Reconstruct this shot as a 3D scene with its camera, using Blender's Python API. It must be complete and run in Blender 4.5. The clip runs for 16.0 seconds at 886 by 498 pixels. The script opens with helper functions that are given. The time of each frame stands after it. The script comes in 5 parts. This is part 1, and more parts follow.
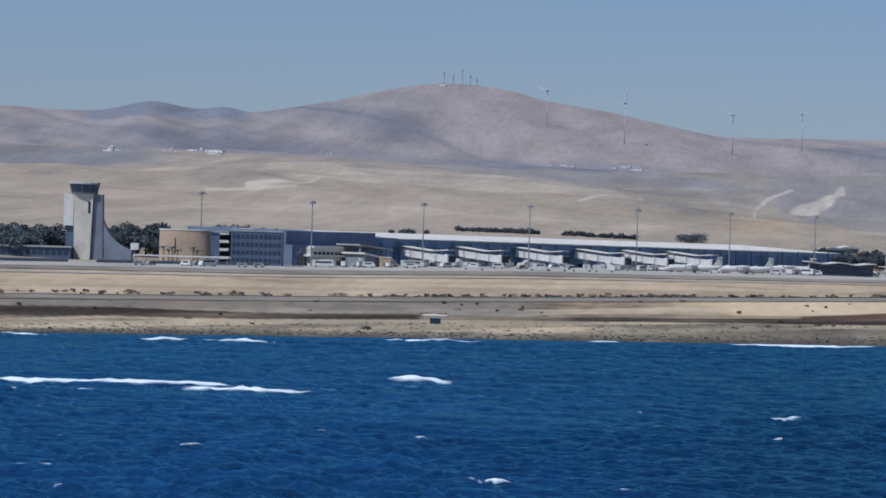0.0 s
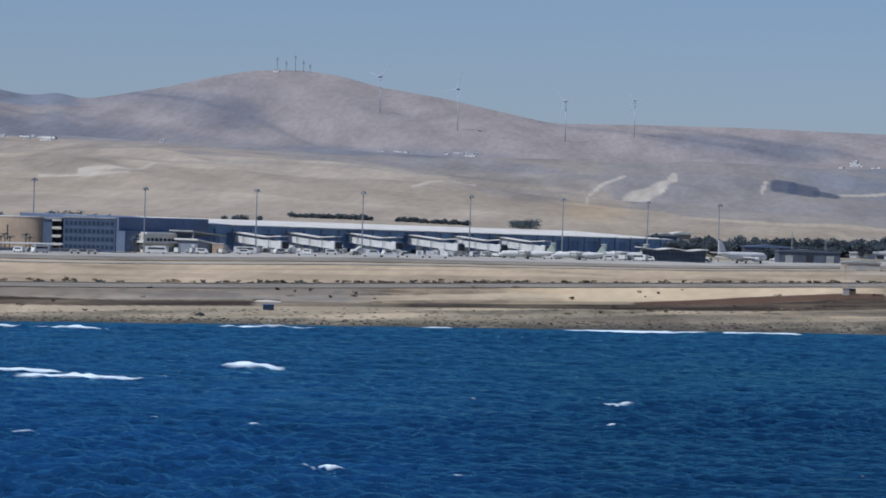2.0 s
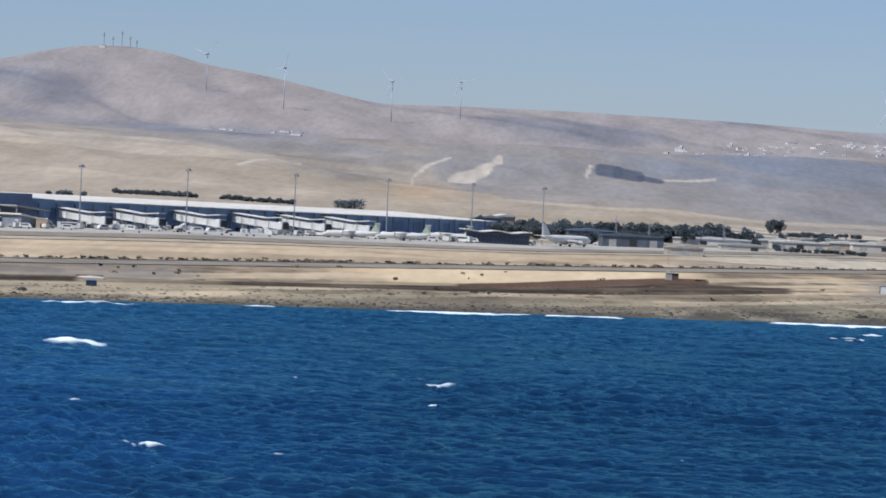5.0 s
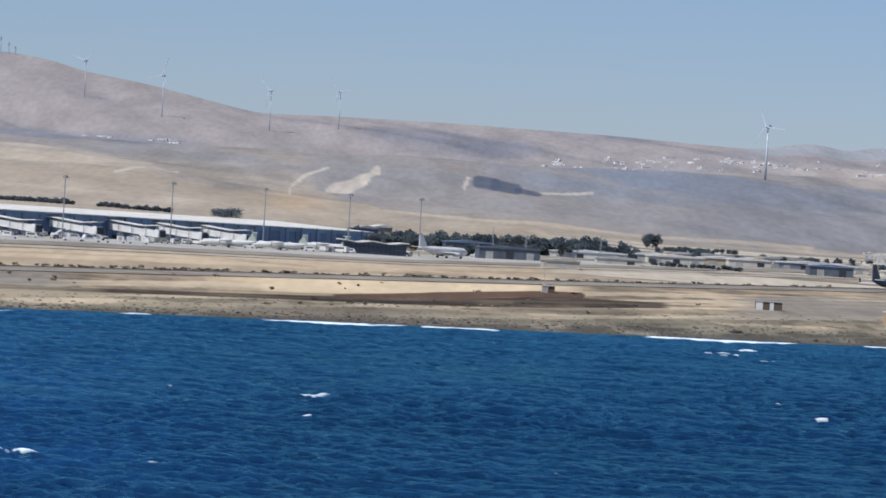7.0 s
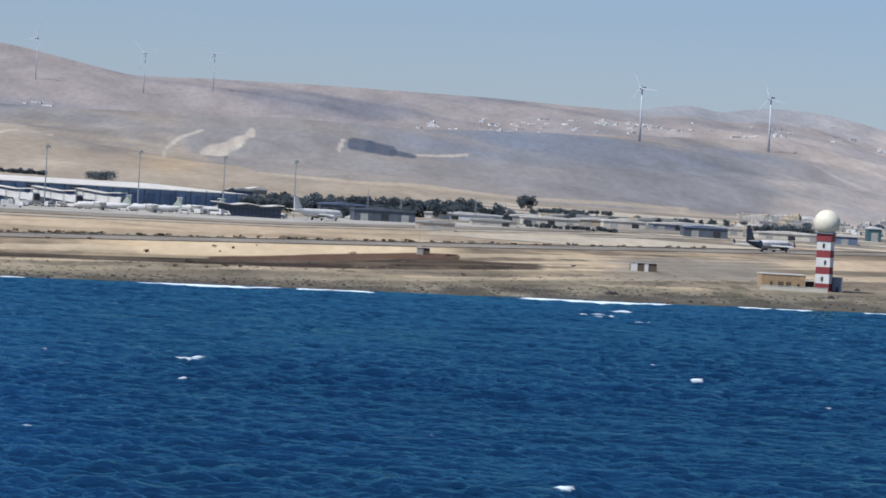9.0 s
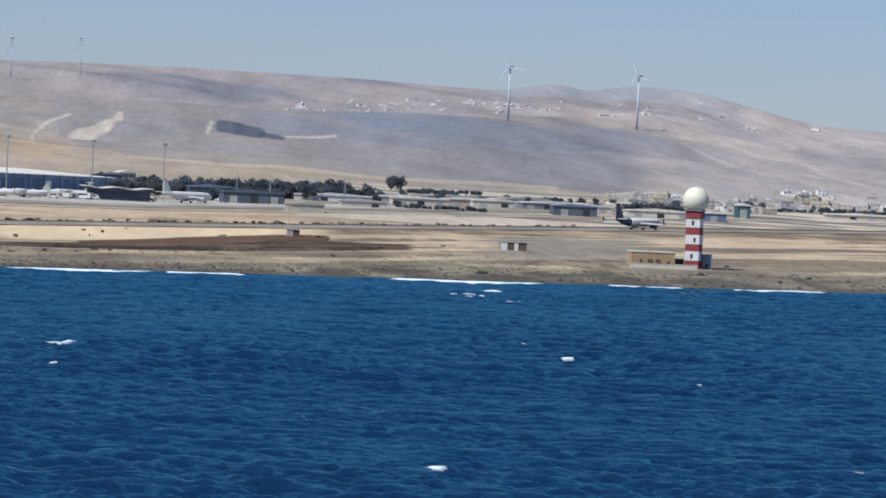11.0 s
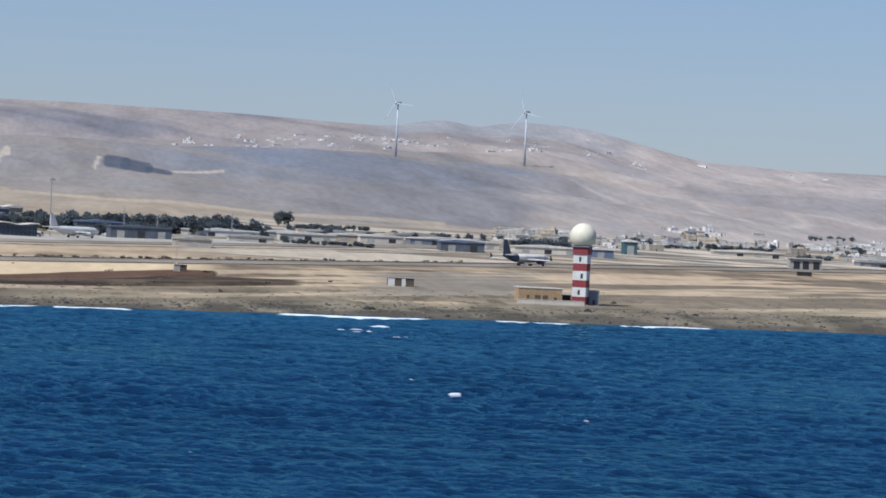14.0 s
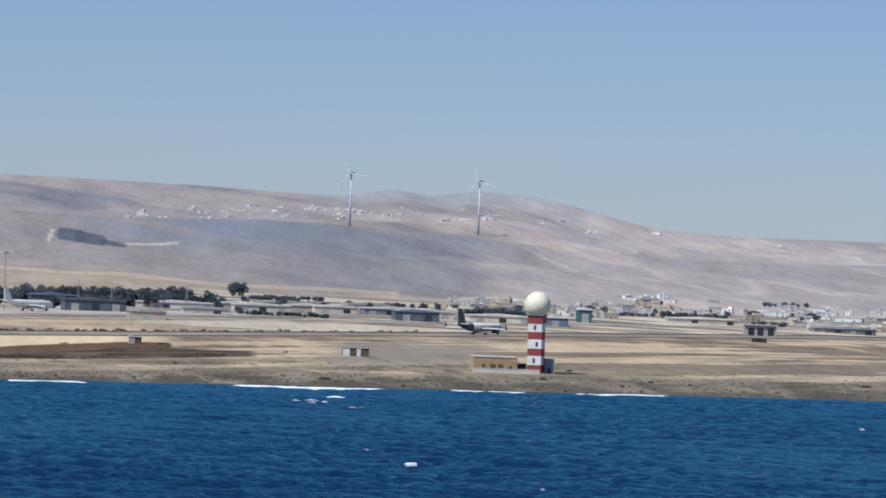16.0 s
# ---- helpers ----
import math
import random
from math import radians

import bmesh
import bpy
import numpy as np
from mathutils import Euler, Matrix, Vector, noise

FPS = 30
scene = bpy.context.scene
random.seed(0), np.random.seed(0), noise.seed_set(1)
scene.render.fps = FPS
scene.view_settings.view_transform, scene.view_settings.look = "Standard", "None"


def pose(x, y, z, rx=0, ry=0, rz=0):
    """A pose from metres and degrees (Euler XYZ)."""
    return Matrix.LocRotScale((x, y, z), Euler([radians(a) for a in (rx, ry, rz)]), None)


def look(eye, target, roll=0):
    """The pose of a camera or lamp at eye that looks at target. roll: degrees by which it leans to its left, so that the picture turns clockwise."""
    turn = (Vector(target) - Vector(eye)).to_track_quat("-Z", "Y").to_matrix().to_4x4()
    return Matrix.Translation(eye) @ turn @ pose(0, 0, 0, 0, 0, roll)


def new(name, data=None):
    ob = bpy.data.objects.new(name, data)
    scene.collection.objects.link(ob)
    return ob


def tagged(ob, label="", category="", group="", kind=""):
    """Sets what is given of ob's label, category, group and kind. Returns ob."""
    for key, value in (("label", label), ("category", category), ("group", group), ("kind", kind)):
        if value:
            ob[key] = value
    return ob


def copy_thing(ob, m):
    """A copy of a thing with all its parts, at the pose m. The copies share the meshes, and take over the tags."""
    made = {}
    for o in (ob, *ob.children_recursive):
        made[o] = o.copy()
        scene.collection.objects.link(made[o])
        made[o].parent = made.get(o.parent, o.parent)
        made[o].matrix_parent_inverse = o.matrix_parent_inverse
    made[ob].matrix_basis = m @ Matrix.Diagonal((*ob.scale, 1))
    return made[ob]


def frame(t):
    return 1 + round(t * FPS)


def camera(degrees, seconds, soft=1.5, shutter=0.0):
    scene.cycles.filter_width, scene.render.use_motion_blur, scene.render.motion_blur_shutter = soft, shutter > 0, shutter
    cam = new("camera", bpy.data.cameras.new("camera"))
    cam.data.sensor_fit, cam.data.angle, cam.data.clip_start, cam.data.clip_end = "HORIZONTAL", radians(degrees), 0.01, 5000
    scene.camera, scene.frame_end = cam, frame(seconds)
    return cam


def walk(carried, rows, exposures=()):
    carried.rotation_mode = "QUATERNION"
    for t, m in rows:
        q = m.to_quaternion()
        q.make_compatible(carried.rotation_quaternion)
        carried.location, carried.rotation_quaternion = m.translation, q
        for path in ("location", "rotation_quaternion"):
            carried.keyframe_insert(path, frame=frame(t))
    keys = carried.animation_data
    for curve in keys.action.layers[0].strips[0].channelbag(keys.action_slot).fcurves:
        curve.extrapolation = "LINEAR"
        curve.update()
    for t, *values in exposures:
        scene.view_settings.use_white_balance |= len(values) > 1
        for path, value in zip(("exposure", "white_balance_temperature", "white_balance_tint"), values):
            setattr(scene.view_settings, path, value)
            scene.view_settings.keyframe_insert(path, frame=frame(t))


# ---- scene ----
EYE = (0.0, 0.0, 40.0)
cam = camera(10.8, 16.0, soft=1.75)
# seconds, bearing, pitch and lean in degrees
PATH = [
    (0.0, -5.9972, -0.4125, 1.661),
    (0.5, -5.4831, -0.4151, 1.602),
    (1.0, -5.1846, -0.4388, 1.610),
    (1.5, -4.7007, -0.4547, 1.384),
    (2.0, -3.9542, -0.5242, 1.623),
    (2.5, -3.4637, -0.6495, 1.723),
    (3.0, -3.3451, -0.7300, 1.913),
    (3.5, -3.1153, -0.7387, 2.052),
    (4.0, -2.7247, -0.7244, 2.206),
    (4.5, -2.2332, -0.7195, 2.459),
    (5.0, -1.7968, -0.6915, 2.566),
    (5.2, -1.5841, -0.6901, 2.464),
    (7.3, -0.1292, -0.4684, 3.256),
    (7.5, -0.0129, -0.4952, 3.151),
    (8.0, 0.4115, -0.6437, 3.302),
    (8.5, 0.7721, -0.7685, 3.221),
    (9.0, 1.2533, -0.8623, 3.149),
    (9.5, 1.8297, -0.9473, 3.147),
    (9.7, 2.0206, -0.9646, 3.016),
    (11.8, 3.4543, -1.1037, 2.957),
    (12.0, 3.5303, -1.1305, 3.300),
    (12.5, 3.8852, -1.1437, 3.183),
    (13.0, 4.0611, -1.1587, 3.164),
    (13.5, 4.1602, -1.1477, 3.151),
    (14.0, 4.2088, -0.5212, 2.708),
    (14.5, 4.1162, -0.2654, 2.700),
    (15.0, 4.3182, 0.1529, 2.324),
    (15.5, 4.5552, 0.3326, 2.525),
    (16.0, 4.7298, 0.3512, 2.170),
]
rows = []
for t, bearing, pitch, lean in PATH:
    rows.append((t, pose(*EYE, 90 + pitch, 0, -bearing) @ pose(0, 0, 0, 0, 0, lean)))
walk(cam, rows, exposures=[(0.0, -0.34, 5720, 9), (2.6, -0.34, 5720, 9), (3.3, 0.0, 6050, 9), (16.0, 0.0, 6050, 9)])

# ---- light ----
SUN_EL, SUN_AZ = 55.0, 231.0     # height and compass bearing, 0 = straight ahead, clockwise
world = bpy.data.worlds.new("sky")
scene.world = world
world.use_nodes = True
wn = world.node_tree.nodes
sky = wn.new("ShaderNodeTexSky")
sky.sky_type = "NISHITA"
sky.sun_disc = False
sky.sun_elevation = radians(SUN_EL)
sky.sun_rotation = radians(SUN_AZ)
sky.altitude = 1200
sky.air_density, sky.dust_density, sky.ozone_density = 1.0, 0.3, 2.0
tint = wn.new("ShaderNodeVectorMath")
tint.operation = "MULTIPLY"
tint.inputs[1].default_value = (0.815, 0.90, 1.215)     # sea air
world.node_tree.links.new(sky.outputs[0], tint.inputs[0])
world.node_tree.links.new(tint.outputs[0], wn["Background"].inputs[0])
wn["Background"].inputs[1].default_value = 0.0665
sun = new("sun", bpy.data.lights.new("sun", "SUN"))
sun.data.energy, sun.data.angle, sun.data.color = 4.65, radians(0.53), (1.0, 0.96, 0.9)
sa, se = radians(SUN_AZ), radians(SUN_EL)
sun.matrix_basis = look((300 * math.sin(sa) * math.cos(se), 300 * math.cos(sa) * math.cos(se), 300 * math.sin(se)), (0, 0, 0))


# ---- materials ----
def material(name, colour, rough=0.8, metal=0.0, grain=0.15, scale=2.0, stain=0.12, big=0.15, bump=0.0, attribute="", jitter=0.0, spec=0.5, along=1.0, tight=0.2):
    m = bpy.data.materials.new(name)
    m.use_nodes = True
    n, l = m.node_tree.nodes, m.node_tree.links
    b = n["Principled BSDF"]
    b.inputs["Roughness"].default_value, b.inputs["Metallic"].default_value = rough, metal
    b.inputs["Specular IOR Level"].default_value = spec
    geo = n.new("ShaderNodeNewGeometry")
    place = n.new("ShaderNodeVectorMath")
    place.operation = "MULTIPLY"
    place.inputs[1].default_value = (1, along, 1)
    l.new(geo.outputs["Position"], place.inputs[0])

    def field(s, amount, detail):
        t = n.new("ShaderNodeTexNoise")
        t.inputs["Scale"].default_value, t.inputs["Detail"].default_value = s, detail
        l.new(place.outputs[0], t.inputs["Vector"])
        r = n.new("ShaderNodeMapRange")
        r.inputs["From Min"].default_value, r.inputs["From Max"].default_value = 0.5 - tight, 0.5 + tight
        r.inputs["To Min"].default_value, r.inputs["To Max"].default_value = 1 - amount, 1 + amount
        l.new(t.outputs["Fac"], r.inputs["Value"])
        return t, r
    t1, f1 = field(scale, grain, 5)
    t2, f2 = field(big, stain, 3)
    mul = n.new("ShaderNodeMath")
    mul.operation = "MULTIPLY"
    l.new(f1.outputs[0], mul.inputs[0]), l.new(f2.outputs[0], mul.inputs[1])
    last = mul
    if jitter:
        info = n.new("ShaderNodeObjectInfo")
        r = n.new("ShaderNodeMapRange")
        r.inputs["To Min"].default_value, r.inputs["To Max"].default_value = 1 - jitter, 1 + jitter
        l.new(info.outputs["Random"], r.inputs["Value"])
        last = n.new("ShaderNodeMath")
        last.operation = "MULTIPLY"
        l.new(mul.outputs[0], last.inputs[0]), l.new(r.outputs[0], last.inputs[1])
    sc = n.new("ShaderNodeVectorMath")
    sc.operation = "SCALE"
    if attribute:
        at = n.new("ShaderNodeAttribute")
        at.attribute_name = attribute
        l.new(at.outputs["Color"], sc.inputs[0])
    else:
        sc.inputs[0].default_value = colour
    l.new(last.outputs[0], sc.inputs["Scale"])
    l.new(sc.outputs[0], b.inputs["Base Color"])
    if bump:
        bp = n.new("ShaderNodeBump")
        bp.inputs["Strength"].default_value, bp.inputs["Distance"].default_value = 1.0, bump
        l.new(t1.outputs["Fac"], bp.inputs["Height"])
        l.new(bp.outputs[0], b.inputs["Normal"])
    return m


M = {}
M["ground"] = material("dry_earth", None, 0.95, grain=0.09, scale=0.2, stain=0.12, big=0.03, bump=0.1, attribute="earth", spec=0.0, along=0.14)

# ---- lie of the land ----
TABLE = np.random.RandomState(5).rand(256, 256)


def lattice(x, y):
    xi, yi = np.floor(x).astype(int), np.floor(y).astype(int)
    fx, fy = x - xi, y - yi
    fx, fy = fx * fx * (3 - 2 * fx), fy * fy * (3 - 2 * fy)
    a, b = TABLE[xi % 256, yi % 256], TABLE[(xi + 1) % 256, yi % 256]
    c, d = TABLE[xi % 256, (yi + 1) % 256], TABLE[(xi + 1) % 256, (yi + 1) % 256]
    return (a + (b - a) * fx) + ((c + (d - c) * fx) - (a + (b - a) * fx)) * fy


def fractal(x, y, size, octaves=4):
    """Smooth noise from about -1 to 1, its largest features of that size in metres."""
    out, amp, tot = 0.0, 1.0, 0.0
    for k in range(octaves):
        out = out + amp * (lattice(x / size + 17.3 * k + 100, y / size + 9.1 * k + 100) - 0.5)
        tot += amp
        amp, size = amp * 0.5, size * 0.5
    return out / tot * 2.4


def curve(table):
    xs, ys = [p[0] for p in table], [p[1] for p in table]
    g = np.arange(-60, 60, 0.02)
    k = np.exp(-(np.arange(-24, 25) / 9.0) ** 2)
    v = np.convolve(np.interp(g, xs, ys), k / k.sum(), "same")
    return lambda x: np.interp(x, g, v)


# bearing in degrees against the height over eye level, in metres per kilometre away
RUNWAY_EL = curve([(-11.74, -20.13), (-7.18, -18.69), (-4.42, -17.36), (-1.66, -15.92), (1.24, -14.35), (3.45, -13.02), (6.31, -11.33), (9.48, -9.65)])
TERM_EL = curve([(-11.40, -12.06), (-7.81, -11.57), (-5.18, -10.49), (-3.11, -10.25), (-0.69, -10.01), (1.04, -9.16), (2.76, -8.20), (4.84, -6.99), (6.91, -6.27), (9.51, -5.79)])
FLAT_EL = curve([(-11.40, -4.34), (-7.94, -3.74), (-4.14, -3.62), (-0.90, -3.50), (0.76, -2.89), (2.21, -4.22), (4.28, -4.58), (9.51, -4.70)])
MID_EL = curve([(-11.40, 10.37), (-10.15, 11.09), (-8.29, 12.06), (-6.60, 12.06), (-4.14, 11.33), (-2.86, 10.61), (-1.38, 9.65), (0.00, 9.65), (1.38, 10.37), (2.69, 10.85), (3.73, 10.25), (4.84, 9.40), (5.80, 8.20), (6.63, 6.99), (9.51, 5.79)])
SKY_EL = curve([(-11.44, 20.74), (-10.57, 20.13), (-10.27, 20.13), (-9.97, 21.22), (-9.59, 23.0), (-9.2, 21.3), (-8.95, 20.9), (-8.69, 22.3), (-8.45, 20.3), (-8.01, 21.58), (-7.32, 23.87), (-6.91, 25.68), (-6.36, 27.61), (-5.73, 27.97), (-5.24, 26.89), (-4.80, 24.84), (-3.94, 22.67), (-3.16, 19.77), (-2.67, 18.09), (-1.51, 18.33), (-0.40, 18.33), (1.60, 17.72), (2.76, 16.88), (3.47, 16.52), (3.75, 17.48), (4.18, 18.69), (4.52, 17.00), (5.06, 18.81), (5.80, 18.09), (6.59, 14.95), (7.29, 11.94), (8.32, 11.21), (9.51, 11.21)])
RUN_C, TERM_C, COS, SIN = 1244.4, 1490.0, 0.643, 0.766   # runway and terminal run 50 degrees off the line across the view


def shore_at(b):
    return 40000.0 / np.clip(24.96 - 0.2234 * b, 16, 40)


def line_at(b, c, most):
    a = np.radians(b)
    return np.minimum(c / np.maximum(COS * np.cos(a) - SIN * np.sin(a), 0.25), most)


def height(b, d):
    """The ground's height at bearings b (degrees) and distances d (metres)."""
    b, d = np.broadcast_arrays(np.asarray(b, float), np.asarray(d, float))
    a = np.radians(b)
    x, y = d * np.sin(a), d * np.cos(a)
    sh, rw, tm = shore_at(b), line_at(b, RUN_C, 2600), line_at(b, TERM_C, 2950)
    fl = tm + 420
    one = np.ones_like(b)
    ds = [sh - 80, sh, sh + 45, rw - 42, rw + 42, tm - 125, tm, fl, 3900 * one, 4180 * one, 4760 * one, 4960 * one]
    zr, zf, zm, zs = (40 + q * w(b) / 1000 for q, w in ((rw, RUNWAY_EL), (fl, FLAT_EL), (3900, MID_EL), (4760, SKY_EL)))
    zt = 40 + tm * TERM_EL(b) / 1000
    zs4 = zm + 0.12 * (zs - zm)
    zshore = 0.22 * zr
    zz = [-5 * one, 0 * one, zshore, zr - 0.2, zr + 0.2, zt - 0.7, zt, zf, zm, zs4, zs, zs - 40]
    z = zz[0]
    for i in range(len(ds) - 1):
        t = np.clip((d - ds[i]) / np.maximum(ds[i + 1] - ds[i], 1), 0, 1)
        if i >= 8:
            t = t * t * (3 - 2 * t) if i != 9 else t ** 1.15
        z = z + (zz[i + 1] - zz[i]) * t
    far = np.clip((d - fl) / 500, 0, 1)
    crest = np.clip(np.abs(d - 4760) / 500, 0.12, 1)
    z = z + far * crest * (11 * fractal(x, y, 420, 3) + (6 + 9 * np.clip((b - 3) / 3, 0, 1)) * np.clip(np.abs(d - 3900) / 350, 0.3, 1) * fractal(x + 0.35 * y + 900, y * 0.2, 110, 3))
    # rounded hill on the far side of the tower
    z = z + 9 * np.exp(-((b + 10.9) / 1.6) ** 2 - ((d - 3250) / 260) ** 2) + 7 * np.exp(-((b + 8.3) / 1.3) ** 2 - ((d - 3300) / 230) ** 2)
    near = np.clip((d - sh - 5) / 40, 0, 1) * np.clip((rw - 45 - d) / 40, 0, 1)
    z = z + near * (0.04 * fractal(x * 1.6, y, 16, 4))
    return z


def spot(b, d):
    """The point of the ground at a bearing and distance."""
    a = radians(b)
    return Vector((d * math.sin(a), d * math.cos(a), float(height(b, d))))


def mix(c, new_c, k):
    return c + (np.array(new_c) - c) * np.clip(k, 0, 1)[..., None]


def soft(x, lo, hi, edge):
    return np.clip((x - lo) / edge + 0.5, 0, 1) * np.clip((hi - x) / edge + 0.5, 0, 1)


def sheet(name, bearings, dists, zfun, colfun, mat, attribute):
    nb, nd = len(bearings), len(dists)
    B, D = np.meshgrid(bearings, dists)
    A = np.radians(B)
    X, Y = D * np.sin(A), D * np.cos(A)
    Z = zfun(B, D, X, Y)
    me = bpy.data.meshes.new(name)
    idx = np.arange(nb * nd).reshape(nd, nb)
    quads = np.stack([idx[:-1, :-1], idx[:-1, 1:], idx[1:, 1:], idx[1:, :-1]], -1).reshape(-1, 4)[:, ::-1]
    me.vertices.add(nb * nd)
    me.vertices.foreach_set("co", np.stack([X, Y, Z], -1).astype(np.float32).ravel())
    me.loops.add(quads.size)
    me.loops.foreach_set("vertex_index", quads.astype(np.int32).ravel())
    me.polygons.add(len(quads))
    me.polygons.foreach_set("loop_start", np.arange(0, quads.size, 4, dtype=np.int32))
    me.update(calc_edges=True)
    C = colfun(B, D, X, Y, Z)
    at = me.attributes.new(attribute, "FLOAT_COLOR", "POINT")
    if C.shape[-1] == 3:
        C = np.concatenate([C, np.ones(C.shape[:2] + (1,))], -1)
    at.data.foreach_set("color", C.astype(np.float32).ravel())
    me.polygons.foreach_set("use_smooth", np.ones(len(quads), bool))
    me.materials.append(mat)
    return new(name, me)


PALE, BLACK = (0.46, 0.41, 0.345), (0.072, 0.086, 0.120)
TRACKS = [
    ([(-2.224, 3073), (-2.183, 3371), (-2.072, 3436), (-1.748, 3550)], 0.014, PALE),
    ([(-1.727, 3344), (-1.485, 3389), (-1.313, 3453), (-1.161, 3577)], 0.05, PALE),
    ([(-7.530, 3143), (-7.806, 3008), (-8.428, 3006)], 0.016, PALE),
    ([(-7.806, 2963), (-8.911, 2982)], 0.012, PALE),
    ([(-4.352, 3039), (-3.592, 3316)], 0.018, PALE),
    ([(-0.041, 3526), (-0.083, 3428)], 0.028, PALE),
    ([(0.794, 3417), (1.485, 3492)], 0.014, PALE),
    ([(0.083, 3495), (0.290, 3478)], 0.078, BLACK),
    ([(0.290, 3471), (0.566, 3436)], 0.068, BLACK),
    ([(0.566, 3429), (0.829, 3401)], 0.034, BLACK),
    ([(-1.036, 2883), (0.414, 2848), (2.072, 2899), (4.2, 3015)], 0.022, (0.40, 0.34, 0.26)),
]


def earth_colour(B, D, X, Y, Z):
    sh, rw, tm = shore_at(B), line_at(B, RUN_C, 2600), line_at(B, TERM_C, 2950)
    w = (D - sh) / (rw - sh)
    q = (D - rw) / (tm - rw)
    n1, n2, n3 = fractal(X, Y, 60, 4), fractal(X * 0.25 + 300, Y, 25, 4), fractal(X, Y * 0.6, 300, 4)
    n4 = 0.7 * fractal(X + 0.12 * Y, Y * 0.36, 16, 5) + 0.5 * fractal((0.9 * X + 0.4 * Y) * 0.3, 0.9 * Y - 0.4 * X, 12, 3)
    n5 = fractal(X + 40, Y * 0.3, 6, 3)
    c = np.zeros(B.shape + (3,)) + np.array((0.16, 0.13, 0.10))
    c = mix(c, (0.40, 0.31, 0.21), 0.5 + 0.8 * n4 + 0.3 * n1)
    c = mix(c, (0.10, 0.092, 0.078), soft(w + 0.03 * n2, -1, 0.15, 0.08))
    c = mix(c, (0.25, 0.22, 0.165), 0.7 * soft(w + 0.12 * n4, 0.08, 0.34, 0.06))
    c = c * (1 + 0.3 * n4[..., None])
    c = mix(c, (0.10, 0.095, 0.07), 0.75 * np.clip(5 * (n5 + 0.4 * n1 - 0.22), 0, 1) * soft(w, 0.02, 0.8, 0.08))
    c = mix(c, (0.42, 0.33, 0.22), np.clip(4 * (n4 + 0.15 * n1 - 0.22), 0, 1) * soft(w, 0.14, 0.95, 0.1))
    c = mix(c, (0.07, 0.058, 0.048), np.clip(4 * (-n4 - 0.25), 0, 0.2) * soft(w, 0.05, 0.95, 0.1))
    # rock and lava gravel band
    mid = 0.46 + 0.015 * np.clip(B, -8, 4)
    half = 0.045 + 0.065 * np.clip((B + 2) / 3, 0, 1)
    c = mix(c, (0.56, 0.43, 0.27), 0.95 * soft(w + 0.05 * n2, mid + half, 0.88, 0.03) * soft(B + 0.4 * n1, -3.0, 1.0, 1.2))
    c = mix(c, (0.19, 0.16, 0.125), 0.7 * soft(w + 0.2 * n4 + 0.12 * n1, 0.15, 0.72, 0.06) * np.clip((B - 4.8) / 1.0, 0, 1))
    c = mix(c, (0.20, 0.17, 0.135), 0.35 * soft(w + 0.06 * n2, 0.86, 1.0, 0.05))
    # strips worn along the runway's line
    U, V = SIN * Y + COS * X, COS * Y - SIN * X
    lay = fractal(U * 0.055 + 40, V, 19, 4)
    lay2 = fractal(U * 0.12 + 11, V + 90, 11, 3)
    patch = fractal(U * 0.22 + 7, V + 300, 17, 4)
    open_ = soft(w, 0.03, 1.25, 0.06)
    c = mix(c, (0.50, 0.405, 0.285), 0.75 * open_ * np.clip(7 * lay + 4 * patch - 0.9, 0, 1) * soft(w + 0.05 * patch, 0.17, 1.2, 0.06))
    c = mix(c, (0.135, 0.113, 0.092), np.where(B > 3, 0.35, 0.55) * open_ * np.clip(-7 * lay - 4 * patch - 1.2, 0, 1))
    c = mix(c, (0.20, 0.18, 0.13), 0.6 * np.clip(8 * lay2 + 4 * patch - 0.6, 0, 1) * soft(w, 0.05, 0.6, 0.08))
    # dark gravel bank: a thin line that widens into a broad red-brown spread
    lo = np.interp(B, [-10.2, -8.2, -6.7, -2.76, -0.92, 1.0, 2.4], [0.45, 0.40, 0.405, 0.385, 0.344, 0.375, 0.45]) + 0.012 * lay2 + 0.014 * patch
    hi = np.interp(B, [-10.2, -8.2, -6.7, -2.76, -0.92, -0.37, 1.0, 2.5], [0.61, 0.538, 0.529, 0.470, 0.473, 0.491, 0.62, 0.57]) + 0.012 * lay2
    top = np.interp(B, [-1.6, -0.92, -0.37, 1.0, 1.45], [0.53, 0.577, 0.64, 0.753, 0.74]) + 0.01 * lay2
    there = np.maximum(np.clip((-6.1 - B) / 0.2, 0, 1), np.clip((B + 4.8) / 0.5, 0, 1) * np.clip((2.55 - B) / 0.15, 0, 1))
    there = np.maximum(there, 0.5 * np.clip(3 * patch + 0.3, 0, 1) * soft(B, -6.3, -4.3, 0.2))
    c = mix(c, (0.235, 0.215, 0.19), 0.75 * soft(w + 0.06 * patch, hi, 0.93, 0.04) * np.clip((-4.6 - B) / 0.6, 0, 1) * (0.85 + 0.5 * lay))
    c = mix(c, (0.034, 0.027, 0.026), 0.95 * there * soft(w - lo, 0, 9, 0.012) * soft(w - hi, -9, 0, 0.012) * np.clip(0.9 + 0.5 * patch, 0.5, 1))
    c = mix(c, (0.098, 0.060, 0.046), 0.95 * soft(w - hi, 0, 9, 0.01) * soft(w - top, -9, 0, 0.01) * soft(B + 0.03 * patch, -1.6, 1.45, 0.03))
    c = mix(c, (0.36, 0.30, 0.215), 0.45 * np.clip(5 * patch + 3 * lay2 + 0.3, 0, 1) * soft(w, 0.15, lo, 0.04) * np.clip((-4.6 - B) / 0.8, 0, 1))
